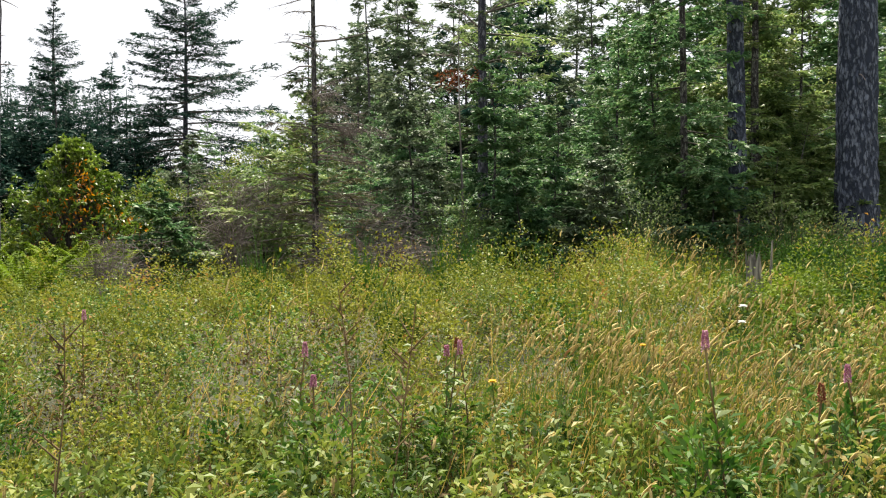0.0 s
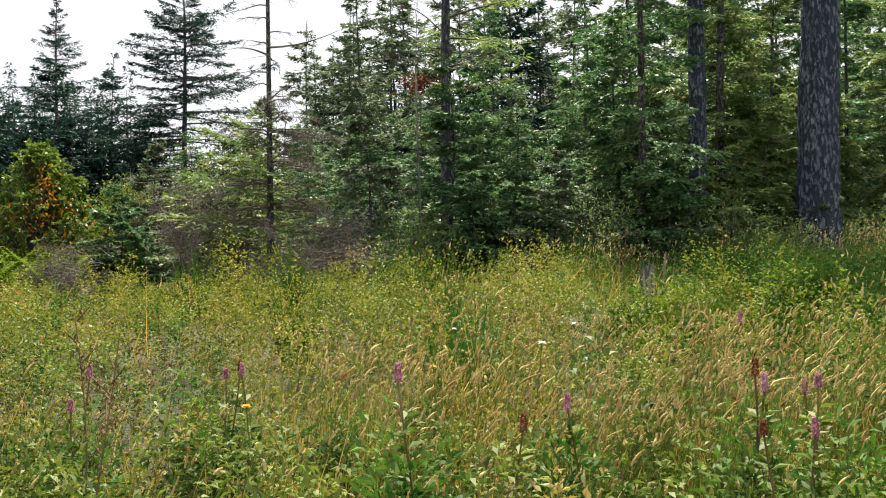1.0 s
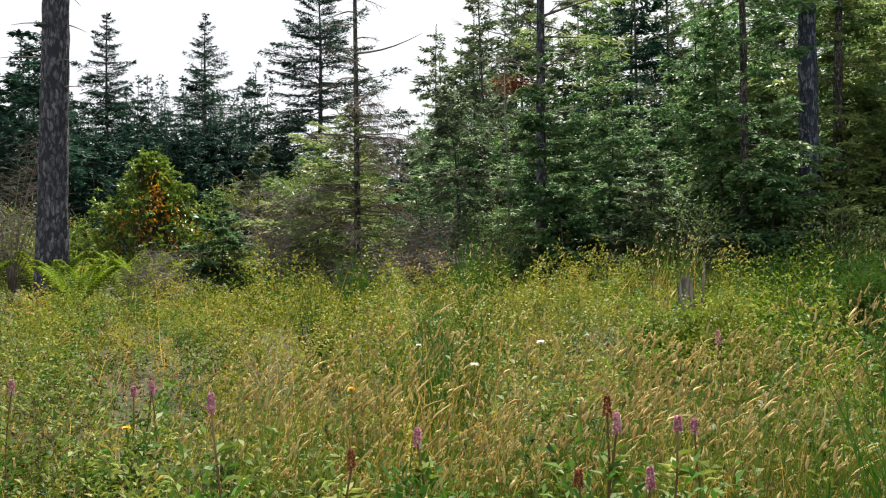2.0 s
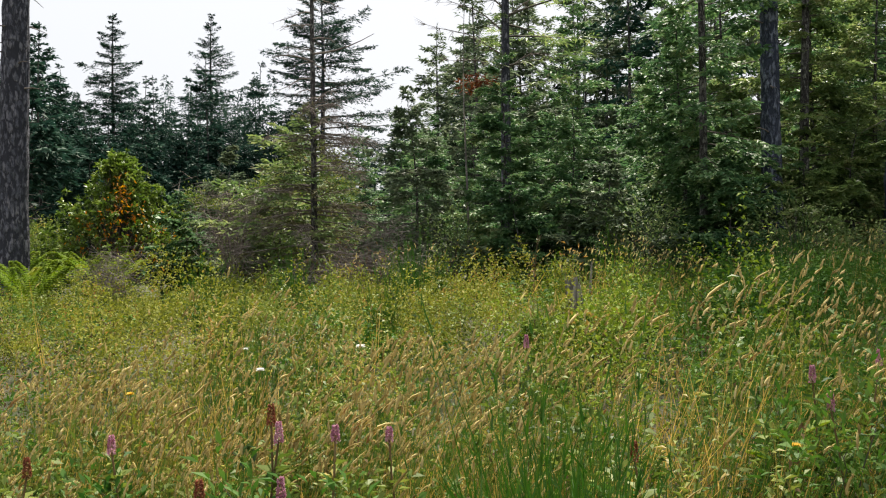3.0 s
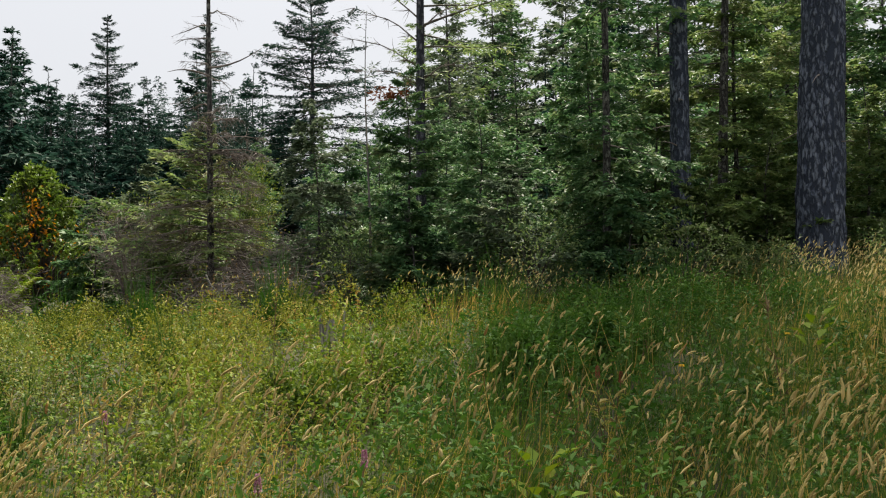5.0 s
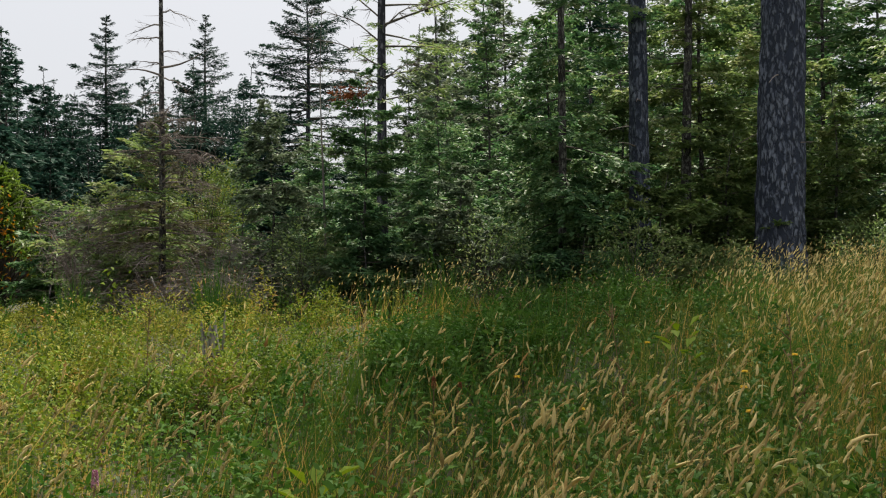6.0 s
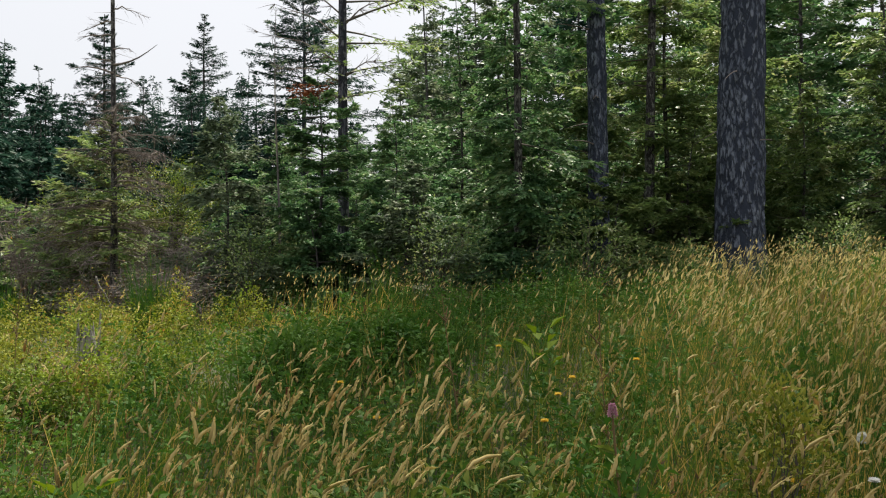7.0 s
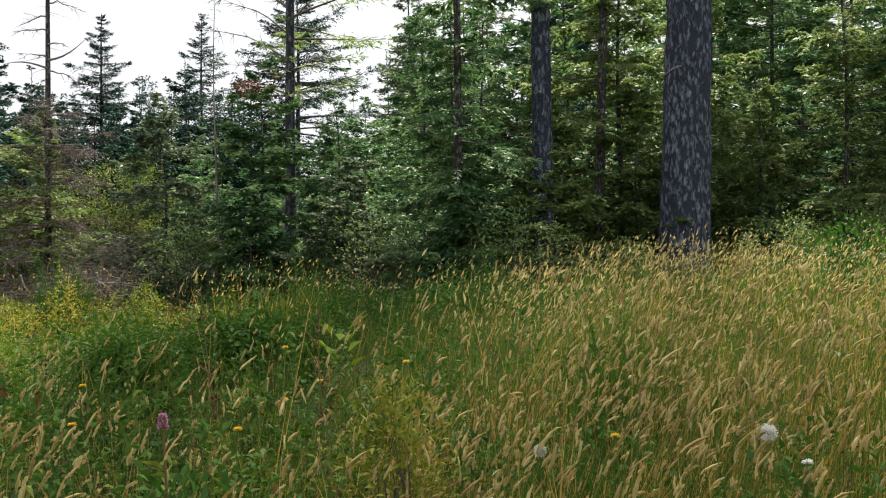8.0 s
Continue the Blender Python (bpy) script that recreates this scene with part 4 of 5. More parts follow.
for x, y, h, w, n, seed in ((-3.5, 14.9, 2.0, 0.6, 2400, 103), (-4.9, 16.2, 2.0, 0.9, 3200, 105), (-7.6, 14.6, 1.4, 0.8, 2400, 106), (-3.0, 16.5, 2.7, 1.1, 3600, 107),
                            (-8.8, 15.4, 1.8, 1.0, 2400, 108)):
    leafy_bush("deciduous_shrub", x, y, h, w, M_FORB, 60, 3 * n, (0.05, 0.028), seed, "yellow-green deciduous shrub at the wood's edge", "shrub", "shrubs at the wood's edge", 0.9)
for x, y, h, w, n, seed in ((2.9, 12.3, 1.35, 0.9, 2600, 111), (0.3, 12.5, 1.3, 0.8, 2200, 112), (4.9, 12.2, 1.2, 0.8, 2200, 113), (8.3, 14.6, 1.0, 0.8, 3400, 114), (9.8, 14.8, 1.1, 0.9, 3400, 115),
                            (11.4, 14.6, 1.1, 0.9, 3000, 116), (6.0, 12.9, 0.75, 0.6, 2000, 117), (3.8, 9.4, 0.45, 0.6, 2000, 118), (4.6, 10.2, 0.5, 0.65, 2000, 119), (5.6, 8.9, 0.42, 0.5, 1800, 120), (3.35, 5.95, 0.50, 0.36, 3400, 122), (3.72, 6.6, 0.52, 0.38, 3400, 123),
                            (7.9, 8.8, 0.85, 0.6, 2600, 121)):
    leafy_bush("green_shrub", x, y, h, w, M_FIR_OLIVE if y > 12 else M_HERB_DARK, 40, n, (0.052, 0.022), seed, "low olive-green leafy shrub under the trees" if y > 12 else "low dark-green leafy shrub in the meadow", "shrub", "low green shrubs", 0.8, 0.25)


# ---- broom: upright tufts of thin green stems ----
def broom(x, y, h, w, n, seed, branches=9, thick=0.011, label="upright green broom tuft of thin leafless stems"):
    t = thing("broom_plant", x, y, gz(x, y), label, "shrub", "broom tufts")
    r = np.random.default_rng(seed)
    a = r.uniform(0, 6.28, n)
    lean = r.uniform(0, 1, n) ** 0.7 * w
    p = np.stack([np.cos(a) * lean * 0.3, np.sin(a) * lean * 0.3, np.full(n, -0.03)], -1)
    ln = h * (0.35 + 0.65 * r.random(n) ** 1.5) * (1 - 0.35 * lean / w)
    d = np.stack([np.cos(a) * lean * 0.75, np.sin(a) * lean * 0.75, np.full(n, h)], -1)
    bend = r.normal(0, 0.10, (n, 3))
    k = n * 9
    i = r.integers(0, n, k)
    u = r.uniform(0.25, 0.98, k)
    q = p[i] + unit(d)[i] * (ln[i] * u)[:, None] + bend[i] * (ln[i] * u ** 2)[:, None]
    qd = unit(unit(d)[i] + r.normal(0, 0.28, (k, 3)) + (0, 0, 0.2))
    ql = 0.26 * r.uniform(0.4, 1.3, k) * (1.1 - u)
    for c in range(branches):
        sel, sel2 = np.arange(n) % branches == c, i % branches == c
        pile = Pile()
        add_ribbons(pile, p[sel], unit(d)[sel], ln[sel], thick, bend[sel], 4)
        add_ribbons(pile, q[sel2], qd[sel2], ql[sel2], 0.0045, r.normal(0, 0.1, (int(sel2.sum()), 3)))
        part("branch", pile, M_BROOM, t)
    return t


broom(2.2, 1.6, 1.10, 0.46, 300, 131, 42, 0.0056)
for x, y, h, w, n, seed in ((-0.35, 5.9, 0.95, 0.42, 80, 132), (0.72, 3.75, 0.85, 0.4, 70, 133), (0.8, 4.5, 0.85, 0.4, 70, 134), (0.72, 6.4, 1.0, 0.45, 80, 135), (6.1, 4.75, 0.95, 0.4, 70, 136),
                            (0.45, 9.6, 1.35, 0.5, 110, 137), (0.1, 10.2, 1.3, 0.5, 100, 138), (-0.88, 9.0, 1.15, 0.4, 110, 139), (-1.9, 9.0, 1.1, 0.45, 90, 140), (3.6, 7.6, 0.8, 0.35, 70, 141),
                            (4.1, 6.8, 0.95, 0.4, 70, 142), (4.7, 11.2, 1.2, 0.5, 90, 143), (2.6, 11.2, 1.2, 0.5, 90, 144), (7.4, 7.9, 0.95, 0.4, 70, 145)):
    broom(x, y, h, w, n, seed)


# ---- bracken ----
def bracken(x, y, h, seed):
    t = thing("bracken_fern", x, y, gz(x, y), "yellow-green bracken fern with spreading fronds", "fern", "bracken by the bush")
    r = np.random.default_rng(seed)
    for k in range(7):
        a = k * 0.9 + r.uniform(0, 0.5)
        pile = Pile()
        s = np.linspace(0, 1, 26)
        o = np.array([math.cos(a), math.sin(a), 0])
        path = o * (0.55 * h * s ** 1.5)[:, None] + np.array([0, 0, 1.0]) * (h * (s - 0.22 * s ** 3))[:, None]
        add_tubes(pile, path[None, ::5], np.full((1, 6), 0.004), 4)
        sd = np.array([-math.sin(a), math.cos(a), 0])
        for sg in (-1, 1):
            for i in range(7, 26):
                ln = 0.34 * h * (1 - (s[i] - 0.25) / 0.75) * 1.0 + 0.04
                m = 9
                u = np.linspace(0.1, 1, m)[:, None]
                d = unit(sd * sg + o * 0.35 + np.array([0, 0, -0.1]))
                q = path[i] + d * ln * u
                for s2 in (-1, 1):
                    dd = unit(np.cross(d, np.array([0, 0, 1.0])) * s2 + d * 0.6)
                    add_leaves(pile, q, np.repeat(dd[None], m, 0) + r.normal(0, 0.1, (m, 3)), np.array([0, 0, 1.0]) + r.normal(0, 0.2, (m, 3)), 0.06 * h * (1.15 - u[:, 0]) + 0.015, 0.02)
        part("frond", pile, M_FERN, t)


for x, y, h, seed in ((-5.0, 12.0, 1.0, 151), (-6.9, 13.0, 1.15, 152), (-4.5, 11.6, 0.95, 153), (-7.5, 11.9, 1.1, 154), (-5.6, 11.6, 1.0, 155), (-5.0, 10.6, 0.95, 156), (-5.4, 12.9, 1.1, 157)):
    bracken(x, y, h, seed)


# ---- meadow cover ----
def scatter(n, x0, x1, y0, y1, power=1.35):
    """Random places, denser towards the track."""
    u = RNG.random(n)
    a, b = (y0 + 1.0) ** (1 - power), (y1 + 1.0) ** (1 - power)
    y = (a + (b - a) * u) ** (1 / (1 - power)) - 1.0
    half = 0.62 * (y + 1.0) + 1.2
    x = 2.2 + RNG.uniform(-1, 1, n) * (half + 4.2) - 0.06 * y
    ok = (x > x0) & (x < x1) & (y > track_edge(x))
    return x[ok], y[ok]


def track_edge(x):
    """Where the tall growth begins, beside the track."""
    return np.interp(x, (-8, 0, 2, 4, 6, 12), (0.25, 0.3, 0.6, 1.05, 1.9, 2.6)) + 0.12


def seed_grass(x, y):
    """Share of tan seeding grass at a place of the meadow, 0 to 1."""
    v = 1.5 * np.clip((x + 0.2) / 0.9, 0.15, 1) * np.clip((3.8 - y) / 0.7, 0.05, 1) * np.clip((2.9 - x) / 0.8, 0.3, 1) * np.clip((y - 1.9) / 0.7, 0.10, 1)
    v = np.maximum(v, 0.62 * np.clip((x - 2.4) / 0.8, 0, 1) * np.clip((6.5 - y) / 2.5, 0.1, 1) * np.clip((3.6 - y) / 1.2, 0.45, 1))
    v = np.maximum(v, 1.2 * np.clip((x - 4.4 - 0.06 * y) / 1.3, 0, 1))
    strip = np.exp(-((y - 10.4) / 0.9) ** 2) * np.clip((x + 1.6) / 1.5, 0, 1) * np.clip(1.3 - np.abs(x - 3.0) / 4.4, 0, 1)
    v = np.maximum(v, strip)
    least = 0.05 + 0.45 * np.clip((x - 4.6 - 0.06 * y) / 1.2, 0, 1)
    return np.clip(v * np.clip(0.10 + 2.3 * (0.5 * patches(x, y, 0.75, 11) + 0.5 * patches(x, y, 0.3, 12) - 0.27), least, 1.3), 0, 1)


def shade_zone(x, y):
    """Share of dark green herbs, laid along the tree-shaded strip so their colour deepens the shade."""
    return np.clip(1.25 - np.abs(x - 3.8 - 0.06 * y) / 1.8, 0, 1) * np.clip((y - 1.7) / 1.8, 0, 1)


def height(x, y):
    return np.interp(y, (0, 1.2, 2, 3.5, 5.7, 7.5, 12), (0.02, 0.06, 0.17, 0.28, 0.33, 0.32, 0.28)) + np.interp(y, (4, 8), (0.42, 0.30)) * patches(x, y, 0.85, 21) ** 1.2 + 0.16 * patches(x, y, 0.3, 22)


def off_track(x, y):
    """How far a place lies from the track."""
    return np.hypot(y - np.interp(x, (-0.2, 1.9, 6.2), (-0.58, -0.3, 1.35)), np.maximum(0, np.abs(x - 3) - 3.2))


def leafy_side(x, y):
    """Share of the meadow under leafy bushlets in place of grass, 0 to 1."""
    return np.clip((3.9 - x - 0.1 * y) / 1.0, 0, 1) * np.clip((y - 2.2) / 0.8, 0, 1)


def clear_spots(x, y):
    """0 in the hollows between the clumps and where the growth has withered, 1 elsewhere."""
    hollow = np.clip((patches(x, y, 0.55, 61) - 0.31) / 0.08, 0.10, 1)
    withered = np.exp(-((y - 4.1) / 0.45) ** 2) * np.clip((0.3 - x) / 0.6, 0, 1) * (patches(x, y, 0.7, 38) > 0.42)
    return hollow * (1 - 0.55 * withered) * np.clip((10.4 - y) / 0.7, np.clip((1.0 - x) / 2, 0, 1), 1)


WIND = np.array([0.10, 0.0, 0.0])
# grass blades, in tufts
# the dark blades gather in the tree-shaded strip, adding to its shade by colour
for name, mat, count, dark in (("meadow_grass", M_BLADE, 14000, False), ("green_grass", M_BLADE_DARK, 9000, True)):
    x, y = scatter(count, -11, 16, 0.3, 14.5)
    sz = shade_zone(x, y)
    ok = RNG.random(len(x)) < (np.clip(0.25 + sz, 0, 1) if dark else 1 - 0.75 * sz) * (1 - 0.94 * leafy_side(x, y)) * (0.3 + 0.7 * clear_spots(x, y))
    x, y = x[ok], y[ok]
    per = 8
    x, y = np.repeat(x, per) + RNG.normal(0, 0.05, len(x) * per), np.repeat(y, per) + RNG.normal(0, 0.05, len(y) * per)
    n = len(x)
    p = np.stack([x, y, ground_z(x, y) - 0.02], -1)
    d = unit(np.stack([RNG.normal(0, 0.20, n), RNG.normal(0, 0.20, n), np.ones(n)], -1))
    dist = off_track(x, y)
    pile = Pile()
    add_ribbons(pile, p, d, height(x, y) * (1 - 0.35 * leafy_side(x, y)) * RNG.uniform(0.55, 1.05, n), 0.0045 + 0.0006 * dist, RNG.normal(0, 0.2, (n, 3)) * (1, 1, 0.4) + 1.6 * WIND + (0, 0, -0.10), 4)
    tagged(part(name, pile, mat), "dark green blades of tall meadow grass" if dark else "green and straw-coloured blades of tall meadow grass", "grass", kind="stuff")

# dry straw among the seeding grass
x, y = scatter(190000, -9, 15, 0.3, 14.3, 1.25)
ok = RNG.random(len(x)) < (seed_grass(x, y) * (1 - 0.35 * shade_zone(x, y)) + 0.03) * (1 - 0.6 * leafy_side(x, y) * np.clip((y - 3.3) / 0.5, 0, 1))
x, y = x[ok], y[ok]
n = len(x)
pile = Pile()
add_ribbons(pile, np.stack([x, y, ground_z(x, y) - 0.01], -1), unit(np.stack([RNG.normal(0.05, 0.25, n), RNG.normal(0, 0.25, n), np.ones(n)], -1)),
            height(x, y) * RNG.uniform(0.5, 1.0, n), 0.004 + 0.0005 * off_track(x, y), RNG.normal(0, 0.18, (n, 3)) + WIND + (0, 0, -0.05), 3)
tagged(part("dry_grass", pile, M_STRAW), "dry straw-coloured grass blades", "grass", kind="stuff")

# seeding grass: stalks and heads
x, y = scatter(200000, -9, 15, 0.3, 14.3, 1.25)
ok = RNG.random(len(x)) < 0.95 * seed_grass(x, y) ** 1.4 * (1 - 0.4 * leafy_side(x, y) * np.clip((y - 3.3) / 0.5, 0, 1))
x, y = x[ok], y[ok]
n = len(x)
p = np.stack([x, y, ground_z(x, y)], -1)
hh = (height(x, y) + 0.08) * RNG.uniform(0.75, 1.18, n)
d = unit(np.stack([RNG.normal(0.06, 0.14, n), RNG.normal(0, 0.14, n), np.ones(n)], -1))
bend = RNG.normal(0, 0.05, (n, 3)) * (1, 1, 0) + WIND * 0.9
tip = p + d * hh[:, None] + bend * hh[:, None]
dist = off_track(x, y)
pile = Pile()
add_ribbons(pile, p, d, hh, 0.0022 + 0.0003 * dist, bend, 3)
tagged(part("seed_stalks", pile, M_BLADE_DARK), "thin green stalks of seeding grass", "grass", kind="stuff")
pile = Pile()
td = unit(d + 2.2 * bend + RNG.normal(0, 0.15, (n, 3)))
hl = 0.016 + 0.046 * RNG.random(n) ** 1.7
s = np.array([0, 0.3, 0.7, 1.0])[None, :, None]
nod = np.stack([RNG.normal(0.2, 0.22, n), RNG.normal(0, 0.2, n), RNG.normal(-0.06, 0.14, n)], -1)
path = tip[:, None] + td[:, None] * (hl[:, None, None] * s) + nod[:, None] * (hl[:, None, None] * s ** 2) - td[:, None] * hl[:, None, None] * 0.2
rad = (0.0038 + 0.00032 * dist)[:, None] * np.array([0.5, 1.0, 0.8, 0.25]) * RNG.uniform(0.75, 1.25, (n, 4)) * RNG.uniform(0.45, 1.35, (n, 1))
near = dist < 4.0
add_tubes(pile, path[near], rad[near] * 0.85, 3)
m = int(near.sum())
i = np.repeat(np.arange(m), 9)
u = RNG.random(len(i))
a = RNG.uniform(0, 6.28, len(i))
axis = unit(path[near, 3] - path[near, 0])
q = path[near][i, 0] + (path[near][i, 3] - path[near][i, 0]) * (0.9 * u)[:, None]
spread = np.stack([np.cos(a), np.sin(a), np.sin(a * 3.7)], -1)
add_leaves(pile, q, axis[i] + 0.34 * spread, spread[:, [1, 2, 0]], RNG.uniform(0.008, 0.014, len(i)), 0.0037 + 0.0004 * dist[near][i], 0.2, 0.1)
far_d = unit(path[~near, 3] - path[~near, 0])
add_leaves(pile, path[~near, 0], far_d, RNG.normal(size=(len(far_d), 3)), hl[~near] * 1.2, rad[~near, 1] * 1.7, 0.3, 0.15)
tagged(part("seed_heads", pile, M_SEED), "tan fluffy nodding seed heads of meadow grass", "grass", kind="stuff")


# leafy cover: many small plants with leaves up their stems
def leafy_cover(name, mat, label, count, share, per, leaf, hs=(0.5, 0.95), y1=13.5, power=1.25, spread=0.10, seed=0, up=0.5):
    x, y = scatter(count, -11, 14, 0.3, y1, power)
    ok = RNG.random(len(x)) < share(x, y)
    x, y = x[ok], y[ok]
    n = len(x)
    hh = height(x, y) * (1 - 0.3 * leafy_side(x, y)) * RNG.uniform(*hs, n)
    base = np.stack([x, y, ground_z(x, y)], -1)
    lean = RNG.normal(0, 0.14, (n, 2))
    pile = Pile()
    d = unit(np.stack([lean[:, 0], lean[:, 1], np.ones(n)], -1))
    add_ribbons(pile, base, d, hh, 0.006, RNG.normal(0, 0.04, (n, 3)), 2)
    i = np.repeat(np.arange(n), per)
    u = RNG.beta(2.2, 1.0, len(i))
    a = RNG.uniform(0, 6.28, len(i))
    q = base[i] + d[i] * (hh[i] * u)[:, None]
    o = np.stack([np.cos(a), np.sin(a), RNG.normal(up, 0.35, len(i))], -1)
    q = q + o * (spread * RNG.random(len(i)) * (1.25 - u))[:, None]
    dist = off_track(q[:, 0], q[:, 1])
    k = len(i)
    size = RNG.uniform(0.6, 1.3, k) * (0.9 + 0.035 * dist)
    add_leaves(pile, q, o, np.array([0, 0, 1.0]) + RNG.normal(0, 0.5, (k, 3)), leaf[0] * size, leaf[1] * size, 0.2, 0.25)
    tagged(part(name, pile, mat), label, "plants", kind="stuff")


leafy_cover("leafy_shrub_cover", M_SHRUB, "dense yellow-green leafy undergrowth across the meadow", 1800,
            lambda x, y: clear_spots(x, y) * np.clip(1 - 1.1 * seed_grass(x, y), 0, 1) * (1 - shade_zone(x, y)) * np.clip((y - 2.0) / 1.6, 0.12, 1) * (0.5 + 0.8 * patches(x, y, 0.7, 31)) * (patches(x, y, 0.42, 41) > 0.3), 30, (0.025, 0.014), (0.55, 1.1), 10.8, 1.1)
leafy_cover("herb_cover", M_FORB, "green broad-leaved herbs among the grass", 8000,
            lambda x, y: np.clip((3.6 - y) / 1.5, 0.06, 1) * np.clip(1.35 - x / 5.0, 0.4, 1) * (0.4 + 0.9 * patches(x, y, 0.5, 32)), 32, (0.033, 0.013), (0.5, 1.05), 11.0, 1.35, 0.055)
leafy_cover("dark_herb_cover", M_HERB_DARK, "dark green herbs in the strip shaded by the trees, their colour deepening the shade", 7000,
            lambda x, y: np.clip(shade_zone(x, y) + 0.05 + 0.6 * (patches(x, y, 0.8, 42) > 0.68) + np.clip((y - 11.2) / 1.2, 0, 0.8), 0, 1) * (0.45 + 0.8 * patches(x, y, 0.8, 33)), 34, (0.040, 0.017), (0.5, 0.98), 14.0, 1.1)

def bushlets(name, mat, label, count, share, per, leaf, wide, tall=(0.6, 1.05), y1=11.2, power=1.2):
    """Low rounded clumps, their leaves lying on the outside."""
    x, y = scatter(count, -11, 14, 0.5, y1, power)
    ok = RNG.random(len(x)) < share(x, y)
    x, y = x[ok], y[ok]
    n = len(x)
    rad = RNG.uniform(*wide, n) * (0.75 + 0.05 * y)
    top = height(x, y) * RNG.uniform(*tall, n) * np.interp(y, (5, 9, 11.5), (1, 0.75, 0.5))
    i = np.repeat(np.arange(n), per)
    k = len(i)
    up = 1 - 0.95 * RNG.random(k) ** 1.3
    a = RNG.uniform(0, 6.28, k)
    flat = np.sqrt(1 - up ** 2)
    lump = 0.72 + 0.4 * lattice(np.floor(a * 1.3) + 17 * i, np.floor(up * 4), 5) + RNG.normal(0, 0.06, k)
    out = np.stack([np.cos(a) * flat, np.sin(a) * flat, up], -1)
    q = np.stack([x[i], y[i], 0 * a], -1) + out * np.stack([rad[i], rad[i], top[i]], -1) * lump[:, None]
    q[:, 2] += ground_z(q[:, 0], q[:, 1])
    size = RNG.uniform(0.55, 1.3, k) * (0.85 + 0.030 * off_track(q[:, 0], q[:, 1]))
    d = out * (1, 1, 0.5) + RNG.normal(0, 0.5, (k, 3)) + (0, 0, 0.15)
    pile = Pile()
    add_leaves(pile, q, d, out + np.array([0, 0, 0.6]) + RNG.normal(0, 0.4, (k, 3)), leaf[0] * size, leaf[1] * size, 0.2, 0.25)
    tagged(part(name, pile, mat), label, "plants", kind="stuff")


bushlets("lime_bushlet_cover", M_LIME, "low rounded lime-green leafy bushlets across the meadow", 1900,
         lambda x, y: np.clip((x - 1.3) / 1.0, 0, 1) * clear_spots(x, y) * leafy_side(x, y) * (0.3 + 0.9 * (patches(x, y, 1.1, 34) > 0.36)) * np.clip(1 - 0.9 * seed_grass(x, y), 0, 1), 600, (0.0225, 0.0125), (0.14, 0.32), (0.45, 1.5))
bushlets("bushlet_cover", M_SHRUB, "low rounded yellow-green leafy bushlets across the meadow", 1900,
         lambda x, y: np.clip((2.3 - x) / 1.0, 0, 1) * clear_spots(x, y) * leafy_side(x, y) * (0.3 + 0.9 * (patches(x, y, 1.1, 34) > 0.36)) * np.clip(1 - 0.9 * seed_grass(x, y), 0, 1), 600, (0.0225, 0.0125), (0.14, 0.32), (0.45, 1.5))
bushlets("olive_bushlet_cover", M_FORB, "low rounded dull green leafy bushlets across the meadow", 1000,
         lambda x, y: clear_spots(x, y) * leafy_side(x, y) * (0.15 + 0.85 * (patches(x, y, 1.1, 34) < 0.45)), 520, (0.022, 0.0115), (0.14, 0.32), (0.4, 1.35))
# dark clumps; those in the hollows paint the shade between bushlets
bushlets("dark_bushlet_cover", M_HERB_DARK, "low dark green leafy clumps in the meadow, darkening the shaded hollows", 1000,
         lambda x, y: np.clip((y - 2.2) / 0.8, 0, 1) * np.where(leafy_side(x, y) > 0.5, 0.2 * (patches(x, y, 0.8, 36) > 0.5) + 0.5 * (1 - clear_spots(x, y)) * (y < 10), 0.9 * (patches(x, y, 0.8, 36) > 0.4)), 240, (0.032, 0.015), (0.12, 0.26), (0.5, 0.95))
bushlets("herb_clumps", M_FORB, "leafy green herb clumps among the seeding grass", 1900,
         lambda x, y: (1 - leafy_side(x, y)) * np.clip((x - 2.6) / 0.8, 0, 1) * (1 - 0.7 * np.clip((x - 4.9 - 0.1 * y) / 1.0, 0, 1)) * (0.2 + 0.8 * (patches(x, y, 0.7, 37) > 0.45)), 150, (0.036, 0.015), (0.09, 0.2), (0.55, 1.0), 9.0, 1.3)
bushlets("near_herb_clumps", M_FORB, "leafy green herb clumps beside the track", 1000,
         lambda x, y: np.clip((3.2 - y) / 0.8, 0, 1) * np.clip((3.4 - x) / 1.0, 0, 1) * (0.25 + 0.95 * (patches(x, y, 0.6, 35) > 0.42)), 150, (0.036, 0.015), (0.07, 0.17), (0.75, 1.25), 3.6, 1.3)

bushlets("withered_clumps", M_STALK, "brown withered leafy clumps among the bushlets", 1300,
         lambda x, y: np.exp(-((y - 4.1) / 0.7) ** 2) * np.clip((0.4 - x) / 0.6, 0, 1) * (patches(x, y, 0.7, 38) > 0.42) + 0.05 * leafy_side(x, y), 150, (0.030, 0.011), (0.12, 0.28), (0.6, 1.1), 9.0)

# thin brown stems of withered herbs
x, y = scatter(9000, -9, 13, 0.5, 12.0, 1.2)
ok = RNG.random(len(x)) < (0.25 + 0.6 * patches(x, y, 0.6, 51)) * (1 - 0.9 * leafy_side(x, y)) * (0.7 - 0.45 * shade_zone(x, y))
x, y = x[ok], y[ok]
n = len(x)
pile = Pile()
p = np.stack([x, y, ground_z(x, y)], -1)
d = unit(np.stack([RNG.normal(0, 0.12, n), RNG.normal(0, 0.12, n), np.ones(n)], -1))
hh = height(x, y) * (1 - 0.3 * leafy_side(x, y)) * RNG.uniform(0.7, 1.15, n)
add_ribbons(pile, p, d, hh, 0.004 + 0.0005 * off_track(x, y), RNG.normal(0, 0.05, (n, 3)), 3)
